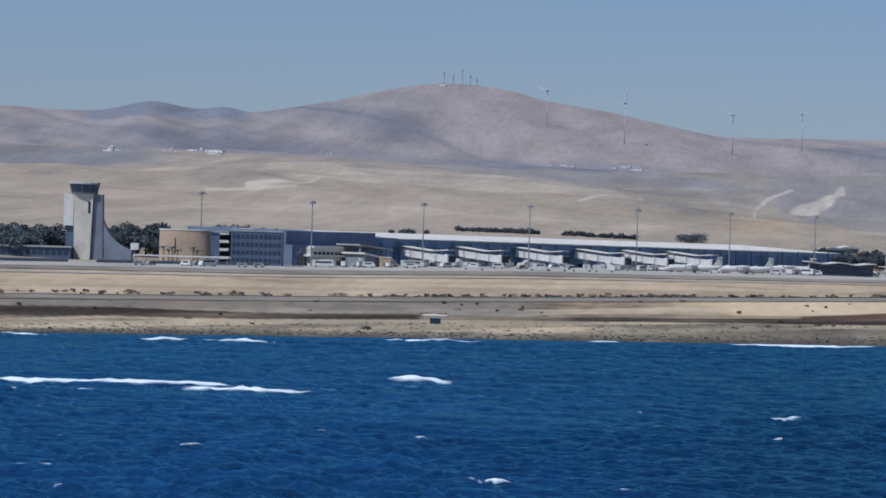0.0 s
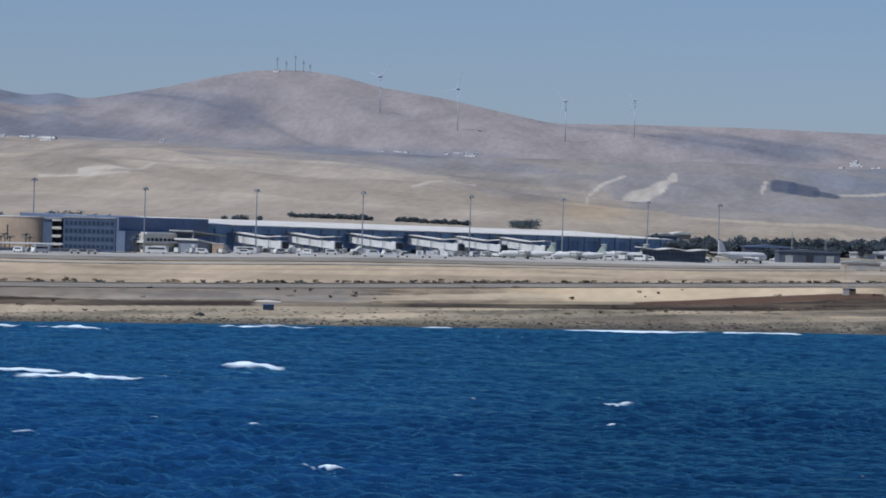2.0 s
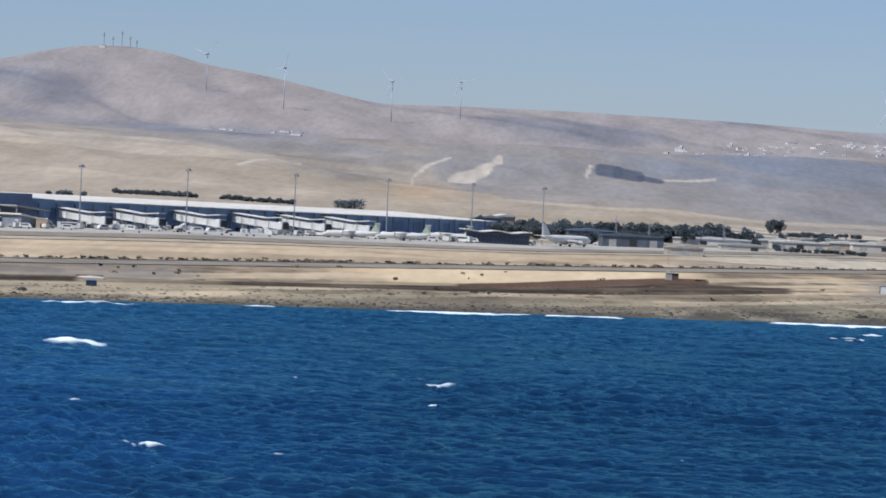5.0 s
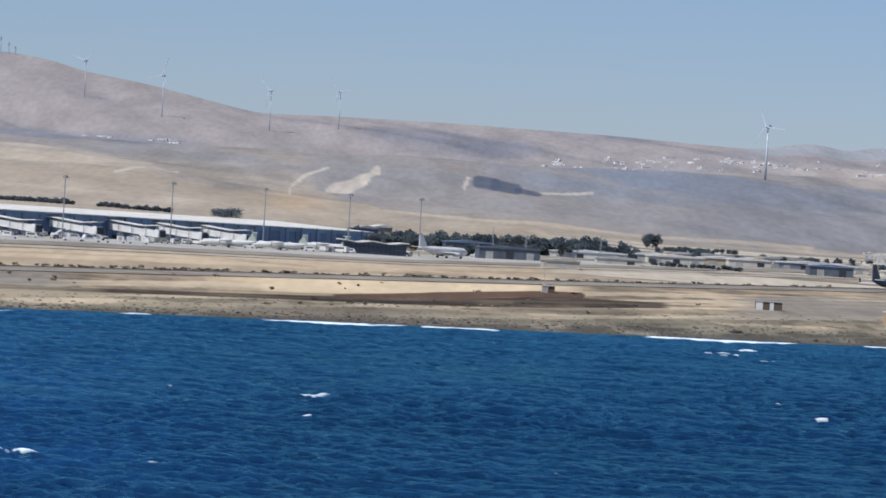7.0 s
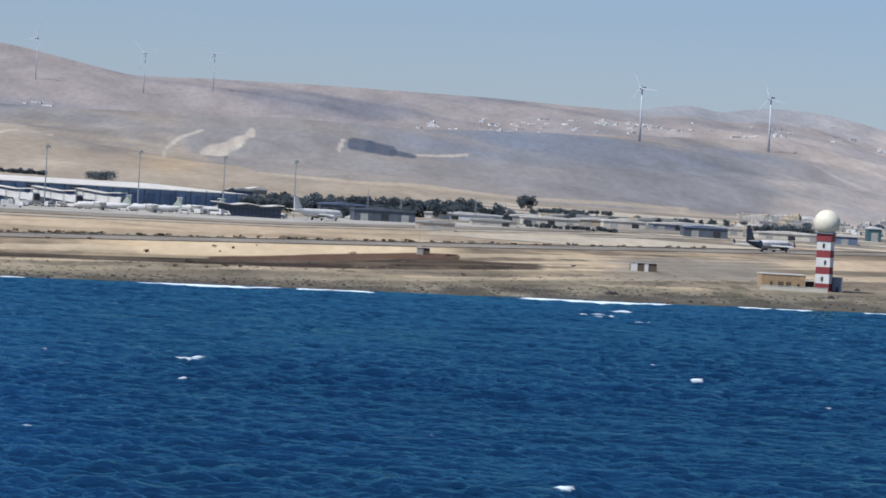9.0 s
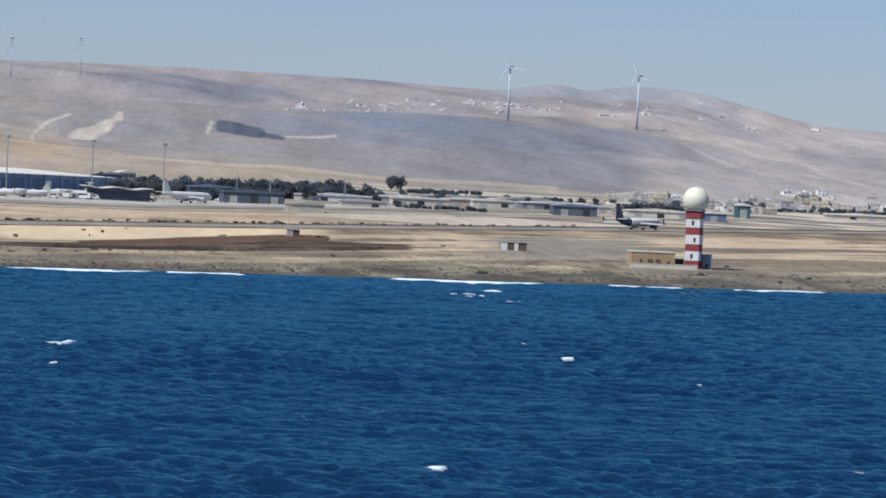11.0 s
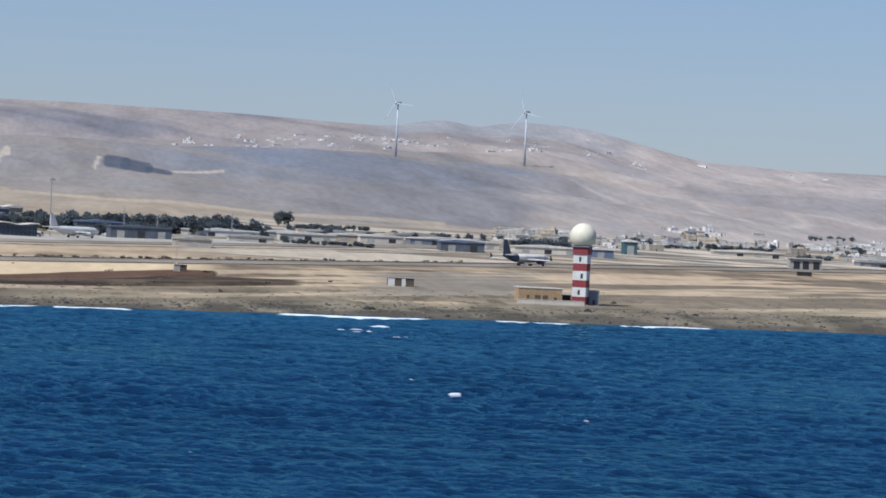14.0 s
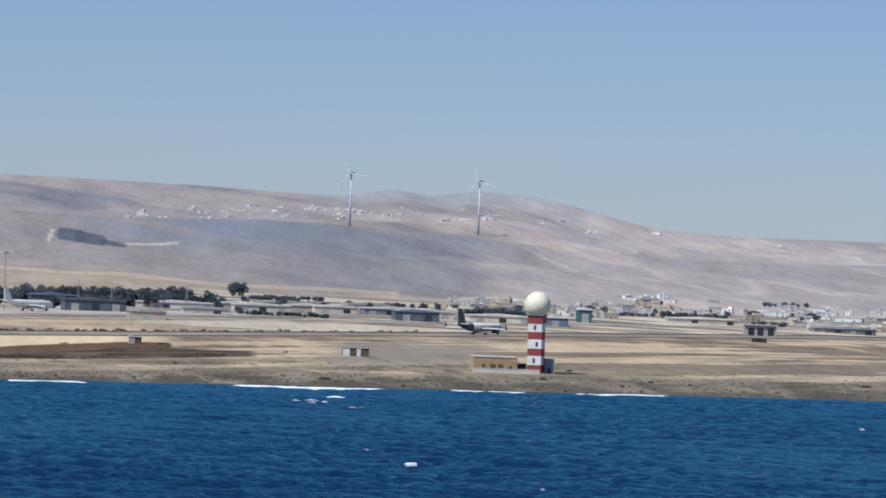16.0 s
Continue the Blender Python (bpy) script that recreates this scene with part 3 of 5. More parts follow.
M["cobble"] = material("brown_lava_stone", (0.085, 0.074, 0.062), 0.9, grain=0.25, scale=0.8)
# white turbines with haze put into the colour, a bluer copy for the farthest
M["turbine"] = material("white_turbine", (0.50, 0.53, 0.58), 0.5, grain=0.04)
M["hazy_turbine"] = material("hazy_grey_turbine", (0.43, 0.475, 0.55), 0.6, grain=0.04)
M["green"] = material("green_paint", (0.50, 0.56, 0.46), 0.5)
M["sheet"] = material("dark_sheet_metal", (0.078, 0.092, 0.115), 0.6, grain=0.15, scale=0.5, stain=0.2, jitter=0.2)
M["teal"] = material("teal_cladding", (0.05, 0.12, 0.14), 0.6)


# ---- paved strips ----
def strip(name, s0, s1, o0, o1, lift, mat, label, category):
    nx, ny = max(2, int((s1 - s0) / 10)), max(2, int((o1 - o0) / 5))
    bm = bmesh.new()
    g = []
    for i in range(nx + 1):
        row = []
        for j in range(ny + 1):
            b, d = beside(s0 + (s1 - s0) * i / nx, o0 + (o1 - o0) * j / ny)
            p = spot(b, d)
            row.append(bm.verts.new((p.x, p.y, p.z + lift)))
        g.append(row)
    for i in range(nx):
        for j in range(ny):
            bm.faces.new((g[i][j], g[i + 1][j], g[i + 1][j + 1], g[i][j + 1]))
    ob = part(name, bm, mat)
    return tagged(ob, label, category, kind="structure")


strip("runway", -420, 1000, -268, -223, 0.25, M["asphalt"], "long dark asphalt runway crossing the sandy plain", "runway")
M["shoulder"] = material("dark_shoulder", (0.085, 0.078, 0.070), 0.92, grain=0.3, scale=0.3, stain=0.35, big=0.04, spec=0.05)
strip("runway_edge", -420, 1000, -222.5, -213, 0.25, M["shoulder"], "dark tarred shoulder along the runway", "runway")
M["road"] = material("dusty_road", (0.36, 0.33, 0.28), 0.92, grain=0.12, scale=0.4, stain=0.2, big=0.03, spec=0.05)
for k, (s0, s1, o) in enumerate(((430, 1250, -150), (470, 1250, -60), (520, 1200, 30), (560, 1200, 110), (-420, 480, -128))):
    strip("road", s0, s1, o, o + 7, 0.2, M["road"], "pale dusty service road across the plain", "road")
strip("taxiway", -420, 620, -112, -92, 0.2, M["asphalt"], "dark asphalt taxiway along the apron edge", "taxiway")
strip("pavement", -420, 470, -92, -3, 0.2, M["slab"], "pale concrete apron in front of the terminal", "apron")


# ---- control tower ----
ct = thing("control_tower", -10.404, 1950, 0, "tall pale concrete airport control tower with dark glazed cab", "control tower")
part("shaft", loft([[(-3.3, 0, -1), (3.3, 0, -1), (3.8, 6, -1), (-3.0, 6, -1)], [(-3.9, 0, 27), (4.2, 0, 27), (4.6, 6, 27), (-3.6, 6, 27)]]), M["concrete"], ct, "pale concrete tapering shaft")
part("side_slab", box(-8.1, -4.1, 0.8, 5.5, 13.8, 27), M["white"], ct, "white hanging side slab")
part("stair_core", box(-7.2, -4.0, 2, 5, -1, 13.8), M["office"], ct, "dark glazed stair core")
part("lift_core", loft([[(3.9, 1.0, -1), (8.6, 1.6, -1), (8.6, 6, -1), (3.9, 6, -1)], [(4.6, 1.0, 27), (7.8, 1.6, 27), (7.8, 6, 27), (4.6, 6, 27)]]), M["shade_concrete"], ct, "grey lift core, its shade put into the colour")
part("buttress", prism([(8.2, -1), (20.5, -1), (20.5, 4.2), (17.5, 5.2), (14.2, 7.2), (11.4, 10.2), (9.4, 13.8), (8.0, 17)], 2, 6), M["shade_concrete"], ct, "curved grey concrete foot")
ring = lambda r, z, n=12: [(r * math.cos(2 * math.pi * i / n), 3 + r * math.sin(2 * math.pi * i / n) * 0.8, z) for i in range(n)]
part("cab_floor", loft([ring(5.6, 27.0), ring(5.9, 27.7)]), M["shade_concrete"], ct)
cab = part("cab", loft([ring(5.4, 27.7), ring(6.4, 31.2)]), M["navy"], ct, "dark outward-leaning glazing")
for i in range(12):
    a = 2 * math.pi * i / 12
    part("mullion", tube((5.45 * math.cos(a), 3 + 4.4 * math.sin(a), 27.7), (6.46 * math.cos(a), 3 + 5.18 * math.sin(a), 31.2), 0.07, 0.07, 6), M["slate"], cab)
part("cab_roof", loft([ring(6.7, 31.2), ring(6.5, 31.9), ring(4.5, 32.2)]), M["grey_roof"], ct)
part("antenna", tube((1, 3, 32.0), (1, 3, 35.0), 0.08, 0.04, 6), M["steel"], ct)
part("window", box(2.2, 3.2, -0.12, 0.1, 19, 24), M["dark"], ct)


def facade(parent, x0, x1, y, z0, floors, storey, bay, mat_pane, proud=0.12):
    """Rows of window panes on a wall that faces the sea."""
    n = max(1, int((x1 - x0) / bay))
    first = None
    for k in range(floors):
        for i in range(n):
            x, z = x0 + (i + 0.5) * (x1 - x0) / n, z0 + k * storey
            if first is None:
                first = part("window", box(-bay * 0.36, bay * 0.36, -proud, proud, 0, storey * 0.5), mat_pane, parent)
                first.matrix_basis = pose(x, y, z)
            else:
                again(first, parent, x, y, z)


# low halls round the tower
hall = thing("service_hall", -10.998, 1945, 4, "long low dark blue service hall with pale roof", "hall")
part("wall", box(-17, 15.5, 0, 14, -1, 4.2), M["office"], hall)
part("roof", box(-17.6, 16, -0.5, 14.4, 4.2, 4.8), M["grey_roof"], hall)
facade(hall, -16.5, 15, 0, 1.2, 1, 4.5, 2.6, M["navy"])
ann = thing("roof_annex", -10.818, 1990, 4, "small white rendered building behind the hall", "building")
part("wall", box(-4.2, 4.2, 0, 7, -1, 8.2), M["white"], ann)
part("parapet", box(-4.4, 4.4, -0.2, 7.2, 8.2, 8.6), M["grey_roof"], ann)
part("door", box(-0.8, 0.8, -0.12, 0.1, 0, 2.2), M["dark"], ann)
sign = thing("sign_board", -9.761, 1940, 0, "white square board on a slim steel post", "sign")
part("post", tube((0, 0, -0.5), (0, 0, 5.5), 0.16, 0.14, 8), M["steel"], sign)
part("board", box(-1.7, 1.7, -0.15, 0.15, 5.2, 8.0, bevel=0.05), M["white"], sign)
can = thing("canopy", -9.188, 1930, 3, "long low white canopy on slim posts", "canopy")
part("roof", box(-20, 20, 0, 5, 3.0, 3.6, bevel=0.1), M["white"], can)
p0 = None
for i in range(9):
    x = -19 + i * 4.75
    if p0 is None:
        p0 = part("post", tube((0, 0, -0.5), (0, 0, 3.0), 0.14, 0.14, 8), M["steel"], can)
        p0.matrix_basis = pose(x, 0.4, 0)
    else:
        again(p0, can, x, 0.4, 0)

# beige drum and offices
drum = thing("round_block", -9.174, 1975, 0, "windowless beige rounded drum-shaped terminal block", "building")
arc = [(-10.8, 14), (-10.8, 4.5)] + [(10.8 * math.sin(radians(a)), 4.2 - 4.2 * math.cos(radians(a))) for a in range(-80, 81, 10)] + [(10.8, 4.5), (10.8, 14)]
part("wall", plate(arc, -1, 13.4), M["beige"], drum)
part("parapet", plate([(x * 1.02, y - 0.15) for x, y in arc], 13.4, 13.9), M["roof"], drum)
part("vent_slot", box(-3.6, -3.0, 0.15, 0.7, 3.5, 10), M["dark"], drum)
core = thing("stair_block", -8.677, 1965, 0, "pale open stair block with dark landings", "building")
part("tower", box(-5.6, -1.8, 0.5, 10, -1, 13), M["office"], core, "dark blue glazed shaft")
for z in (0.0, 3.4, 6.8, 10.2):
    part("landing", box(-1.8, 2.1, 0, 8, z + 2.3, z + 3.4), M["concrete"], core)
part("back_wall", box(-1.8, 2.1, 5, 10, -1, 13), M["dark"], core)
part("roof", box(-5.8, 2.3, -0.2, 10.2, 13.6, 14.0), M["grey_roof"], core)
off = thing("office_block", -8.276, 1960, 6, "dark blue-grey flat-roofed office block with window rows", "office building")
part("wall", box(-10.8, 10.8, 0, 16, -1, 14.2), M["office"], off)
part("parapet", box(-11, 11, -0.2, 16.2, 14.2, 14.7), M["grey_roof"], off)
facade(off, -10.4, 10.4, 0, 1.4, 4, 3.3, 1.75, M["navy"])
rear = thing("rear_building", -8.566, 2060, 6, "white flat-roofed building behind the offices", "building")
part("wall", box(-9, 9, 0, 10, -1, 12), M["white"], rear)
part("parapet", box(-9.2, 9.2, -0.2, 10.2, 12, 12.5), M["roof"], rear)


# ---- terminal ----
def at_front(name, s, off, label, category, group="", turn=50, sink=0.0):
    b, d = beside(s, off)
    return thing(name, b, d, turn, label, category, group, sink)


S0, S1 = -5.1, 350.7
term = at_front("terminal_building", S0, 0, "long dark glazed airport terminal with pale flat roof", "terminal")
LEN = S1 - S0
part("wall", box(0, LEN, 1, 60, -3, 9.6), M["steel_blue"], term)
CUT = 59.8 - S0
roof_ring = lambda x: [(x, -2.5, 12.6 - 2.6 * x / LEN), (x, 62, 12.6 - 2.6 * x / LEN), (x, 62, 15.3 - 2.4 * x / LEN), (x, -2.5, 13.0 - 2.6 * x / LEN)]
part("roof", loft([roof_ring(CUT), roof_ring(LEN + 2)]), M["roof"], term, "pale flat roof rising to the rear")
part("roof", loft([roof_ring(-1), roof_ring(CUT)]), M["slate"], term, "dark slate roof section")
part("clerestory", loft([[(0.2, 0.4, 9), (0.2, 59, 9), (0.2, 59, 12.7), (0.2, 0.4, 12.7)], [(LEN, 0.4, 8.6), (LEN, 59, 8.6), (LEN, 59, 10.1), (LEN, 0.4, 10.1)]]), M["steel_blue"], term)
n = int(LEN / 3.6)
pane = col = None
for i in range(n):
    x = (i + 0.5) * LEN / n
    if pane is None:
        pane = part("pane", box(-1.55, 1.55, -0.1, 0.15, 3.6, 8.8), M["glass"], term)
        pane.matrix_basis = pose(x, 0.9, 0)
    else:
        again(pane, term, x, 0.9, 0)
    if i % 3 == 0:
        if col is None:
            col = part("column", box(-0.3, 0.3, -1.6, -1.0, -1, 10.9), M["slate"], term)
            col.matrix_basis = pose(x, 0, 0)
        else:
            again(col, term, x, 0, 0)
for i in range(0, n - 6, 12):
    part("door", box((i + 2) * LEN / n, (i + 3.6) * LEN / n, 0.8, 1.1, -0.5, 3.0), M["dark"], term)
left = at_front("terminal_wing", -12.9, -14, "dark glazed terminal wing with stepped pale terraces", "terminal")
part("wall", box(0, 46, 0, 13, -1, 9), M["slate"], left)
part("upper_floor", box(0, 52, 4, 13, 9, 14.8), M["slate"], left)
part("terrace", box(6, 30, -6, 0, 4.2, 5.0), M["white"], left)
part("terrace", box(9, 26, -4, 0, 8.0, 8.7), M["white"], left)
part("terrace_wall", box(8, 27, -3.5, 0, 0, 8.0), M["concrete"], left)
facade(left, 1, 45, 0, 1.2, 2, 3.6, 2.4, M["glass"])
facade(left, 9, 26, -3.5, 0.8, 2, 3.6, 2.2, M["dark"])


def jet_bridge():
    """A sloping boarding tunnel that leaves the terminal towards the apron."""
    ob = new("jet_bridge")
    length = 27
    zz = lambda y: 4.6 - 0.085 * (-y)
    def beam(x0, x1, y0, y1, za, zb):
        return loft([[(x0, y0, zz(y0) + za), (x1, y0, zz(y0) + za), (x1, y0, zz(y0) + zb), (x0, y0, zz(y0) + zb)],
                     [(x0, y1, zz(y1) + za), (x1, y1, zz(y1) + za), (x1, y1, zz(y1) + zb), (x0, y1, zz(y1) + zb)]])
    part("tunnel", beam(-1.7, 1.7, 0, -length, -0.1, 3.0), M["white"], ob, "white sloping tunnel")
    part("window_band", beam(-1.76, 1.76, -2, -length + 3, 1.7, 1.95), M["roof"], ob)
    part("roof_plate", beam(-2.6, 2.2, 3, -length + 8, 3.95, 4.3), M["roof"], ob, "raised pale canopy plate")
    part("canopy", loft([[(-2.6, y, z), (2.2, y, z), (2.2, y, z + 0.4), (-2.6, y, z + 0.4)] for y, z in ((-length + 8.5, zz(-length + 8) + 3.9), (-length - 3, zz(-length) + 5.2))]), M["roof"], ob, "upturned canopy plate over the cab")
    part("soffit", beam(-2.4, 2.0, 2.6, -length + 8.4, 3.7, 3.95), M["grey_roof"], ob)
    part("cab", box(-2.2, 2.2, -length - 2.6, -length + 0.2, zz(-length) - 0.3, zz(-length) + 3.4, bevel=0.25), M["white"], ob)
    part("bellows", box(-1.8, 1.8, -length - 3.4, -length - 2.6, zz(-length), zz(-length) + 2.9), M["dark"], ob)
    for y in (-6, -14, -22):
        part("support", box(-1.3, 1.3, y - 0.35, y + 0.35, -1, zz(y)), M["steel"], ob)
        part("post", tube((-2.6, y, -1), (-2.5, y, zz(y) + 4.0), 0.16, 0.16, 6), M["steel"], ob)
    part("stair", prism([(1.9, 0.0), (7.0, 0.0), (1.9, zz(-20))], -21, -19.6), M["steel"], ob)
    return tagged(ob, "white sloping boarding bridge with raised canopy plate", "jet bridge", "boarding bridges")


first = jet_bridge()
for k, u in enumerate((65.3, 98.1, 135.6, 173.6, 204.0, 233.6)):
    b, d = beside(u, -1)
    p = spot(b, d)
    if k == 0:
        first.matrix_basis = pose(p.x, p.y, p.z, 0, 0, 50)
    else:
        copy_thing(first, pose(p.x, p.y, p.z, 0, 0, 50 + rnd.uniform(-5, 5)))
ramp = at_front("ramp_building", 12.6, -20, "grey ramp building with two sloping canopy roofs", "building")
part("wall", prism([(0, -1), (16, -1), (16, 2.6), (0, 5.4)], -12, 4), M["shade_concrete"], ramp)
part("roof", prism([(-1, 5.6), (17, 2.8), (17, 3.5), (-1, 6.3)], -13, 5), M["roof"], ramp)
part("upper_roof", prism([(-1, 9.2), (19, 7.4), (19, 7.9), (-1, 9.8)], -10, 5), M["grey_roof"], ramp)
part("post", box(0, 0.5, -9, -8.5, 5, 9.2), M["steel"], ramp)
part("post", box(16, 16.5, -9, -8.5, 2, 7.6), M["steel"], ramp)
cub = at_front("pump_house", 20.8, -36, "square beige rendered pump house", "building", turn=10)
part("wall", box(-2.4, 2.4, 0, 4, -0.5, 4.2), M["beige"], cub)
part("roof", box(-2.6, 2.6, -0.2, 4.2, 4.2, 4.5), M["roof"], cub)
part("door", box(-0.6, 0.6, -0.1, 0.1, 0, 2.1), M["dark"], cub)

# flood-light masts
mast = new("light_mast")
tagged(mast, "tall slim grey floodlight mast on the apron", "light mast", "apron light masts")
part("pole", tube((0, 0, -1), (0, 0, 28), 0.34, 0.2, 8), M["steel"], mast)
head = part("lamp_ring", tube((0, 0, 27.2), (0, 0, 27.8), 1.1, 1.1, 10), M["steel"], mast)
for i in range(6):
    a = i * math.pi / 3
    part("floodlight", box(1.2 * math.cos(a) - 0.28, 1.2 * math.cos(a) + 0.28, 1.2 * math.sin(a) - 0.28, 1.2 * math.sin(a) + 0.28, 26.6, 27.2), M["grey_roof"], head)
part("footing", box(-0.8, 0.8, -0.8, 0.8, -1, 0.5), M["concrete"], mast)
for k, (s, o) in enumerate(((-16.5, -30), (48.5, -30), (113.3, -30), (181.9, -30), (243.8, -30), (302.8, -30), (354.2, -30), (-0.0, 60))):
    b, d = beside(s, o)
    p = spot(b, d)
    m = pose(p.x, p.y, p.z, 0, 0, 20 * k)
    if k == 0:
        mast.matrix_basis = m
    else:
        copy_thing(mast, m)
short = ((409.2, 15.0), (494.0, 13.0), (434.8, 11.0))
for s, h in short:
    b, d = beside(s, -30)
    lm = thing("lattice_mast", b, d, 0, "short stout grey lattice antenna mast", "mast", "antenna masts")
    part("leg", tube((-0.5, 0, -1), (-0.2, 0, h), 0.13, 0.10, 6), M["steel"], lm)
    part("leg", tube((0.5, 0, -1), (0.2, 0, h), 0.13, 0.10, 6), M["steel"], lm)
    for i in range(7):
        part("rung", box(-0.45, 0.45, -0.06, 0.06, 1 + i * (h - 1.5) / 7, 1.25 + i * (h - 1.5) / 7), M["steel"], lm)


# ---- vehicles and aircraft ----
def ring_x(x, r, zc, n=14, ry=None):
    return [(x, (ry or r) * math.cos(2 * math.pi * i / n), zc + r * math.sin(2 * math.pi * i / n)) for i in range(n)]


def airliner():
    ob = new("airliner")
    body = [(-19, 0.25, 4.7), (-17, 0.75, 4.45), (-14, 1.3, 4.05), (-10.5, 1.8, 3.65), (-8, 1.95, 3.5)]
    nose = [(-8, 1.95, 3.5), (0, 1.97, 3.5), (10, 1.97, 3.5), (14, 1.93, 3.45), (16.3, 1.6, 3.3), (17.8, 1.0, 3.1), (18.6, 0.35, 2.95)]
    part("tail_cone", smooth(loft([ring_x(x, r, z) for x, r, z in body])), M["navy"], ob, "dark navy rear fuselage")
    fus = part("fuselage", smooth(loft([ring_x(x, r, z) for x, r, z in nose])), M["white"], ob, "white fuselage")
    part("belly", smooth(loft([ring_x(-8.3, 1.2, 2.7, ry=1.8), ring_x(-3, 1.1, 2.45, ry=1.98), ring_x(5, 1.0, 2.4, ry=1.95), ring_x(9, 0.8, 2.35, ry=1.6)])), M["grey_roof"], ob, "grey lower fuselage")
    part("fin", prism([(-18.6, 5.0), (-12.2, 5.2), (-16.2, 12.1), (-18.7, 12.1)], -0.16, 0.16), M["navy"], ob, "tall dark navy tail fin")
    for sgn in (-1, 1):
        part("wing", plate([(5.4, 1.2 * sgn), (-3.2, 17 * sgn), (-4.7, 17 * sgn), (-1.6, 5.5 * sgn), (-1.8, 1.2 * sgn)][::sgn], 2.75, 3.2), M["white"], ob)
        part("winglet", prism([(-4.7, 3.1), (-3.2, 3.1), (-4.4, 5.3), (-5.0, 5.3)], 16.9 * sgn, 17.1 * sgn), M["navy"], ob)
        part("stabiliser", plate([(-13.6, 0.4 * sgn), (-17.4, 6.6 * sgn), (-18.6, 6.6 * sgn), (-17.3, 0.4 * sgn)][::sgn], 4.9, 5.15), M["white"], ob)
        eng = part("engine", smooth(loft([ring_x(x, r, 1.75) for x, r in ((1.2, 0.55), (3.5, 0.95), (5.6, 1.1), (6.2, 0.95))])), M["navy"], ob)
        eng.location = (0, 5.6 * sgn, 0)
        part("intake", smooth(loft([ring_x(6.15, 0.85, 1.75), ring_x(6.25, 0.85, 1.75)])), M["dark"], eng)
        part("main_leg", tube((-1.2, 3.4 * sgn, 0.5), (-1.2, 3.2 * sgn, 2.9), 0.16, 0.18, 8), M["steel"], ob)
        for dy in (-0.45, 0.45):
            part("wheel", tube((-1.2, 3.4 * sgn + dy - 0.2, 0.56), (-1.2, 3.4 * sgn + dy + 0.2, 0.56), 0.56, 0.56, 14), M["tyre"], ob)
        w0 = None
        for i in range(24):
            x = -7 + i * 0.85
            if w0 is None:
                w0 = part("window", box(-0.16, 0.16, -0.03, 0.03, -0.22, 0.22), M["dark"], ob)
                w0.matrix_basis = pose(x, 1.93 * sgn, 3.95)
            else:
                again(w0, ob, x, 1.93 * sgn, 3.95)
        part("door", box(12.6, 13.4, 1.9 * sgn - 0.05, 1.9 * sgn + 0.05, 2.9, 4.7), M["grey_roof"], ob)
    part("windscreen", box(16.0, 16.9, -0.95, 0.95, 3.75, 4.35, bevel=0.1), M["dark"], ob)
    part("nose_leg", tube((14, 0, 0.4), (14, 0, 1.9), 0.12, 0.14, 8), M["steel"], ob)
    part("wheel", tube((14, -0.3, 0.42), (14, 0.3, 0.42), 0.42, 0.42, 14), M["tyre"], ob)
    return tagged(ob, "white airliner with dark navy tail rolling on the runway", "airplane")


jet = airliner()
b, d = 5.229, 2186
p = spot(b, d)
jet.matrix_basis = pose(p.x, p.y, p.z + 0.25, 0, -0.4, 50)


def turboprop(tail_mat):
    ob = new("propeller_airplane")
    prof = [(-13, 0.2, 3.1), (-10.5, 0.7, 2.8), (-7, 1.25, 2.35), (-3, 1.4, 2.2), (8, 1.4, 2.2), (11, 1.2, 2.1), (12.6, 0.75, 1.9), (13.4, 0.2, 1.75)]
    part("fuselage", smooth(loft([ring_x(x, r, z) for x, r, z in prof])), M["white"], ob)
    part("fin", prism([(-12.6, 3.3), (-8.4, 3.5), (-11.0, 7.4), (-12.8, 7.4)], -0.14, 0.14), tail_mat, ob)
    part("tailplane", plate([(-10.6, -3.6), (-10.4, 3.6), (-12.2, 3.6), (-12.2, -3.6)][::-1], 7.3, 7.5), M["white"], ob)
    part("wing", plate([(1.6, -13), (2.4, 0), (1.6, 13), (-0.2, 13), (-0.6, 0), (-0.2, -13)][::-1], 3.5, 3.8), M["white"], ob)
    for sgn in (-1, 1):
        eng = part("engine", smooth(loft([ring_x(x, r, 3.2) for x, r in ((-1.2, 0.3), (1, 0.6), (4.0, 0.55), (4.7, 0.25))])), M["white"], ob)
        eng.location = (0, 4.2 * sgn, 0)
        for k in range(6):
            a = k * math.pi / 3
            part("blade", tube((4.6, 0, 3.2), (4.6, 1.9 * math.cos(a), 3.2 + 1.9 * math.sin(a)), 0.1, 0.05, 4), M["dark"], eng)
        part("gear", box(-0.6, 0.9, 1.5 * sgn - 0.35, 1.5 * sgn + 0.35, 0.0, 1.4, bevel=0.1), M["grey_roof"], ob)
        part("wheel", tube((0, 2.0 * sgn - 0.18, 0.45), (0, 2.0 * sgn + 0.18, 0.45), 0.45, 0.45, 12), M["tyre"], ob)
    part("wheel", tube((10.5, -0.2, 0.35), (10.5, 0.2, 0.35), 0.35, 0.35, 12), M["tyre"], ob)
    part("nose_leg", tube((10.5, 0, 0.3), (10.5, 0, 1.2), 0.09, 0.09, 6), M["steel"], ob)
    part("windscreen", box(11.5, 12.4, -0.7, 0.7, 2.35, 2.85, bevel=0.08), M["dark"], ob)
    return tagged(ob, "parked white propeller airplane with green-tipped tail", "airplane", "parked airplanes")


tp = turboprop(M["green"])
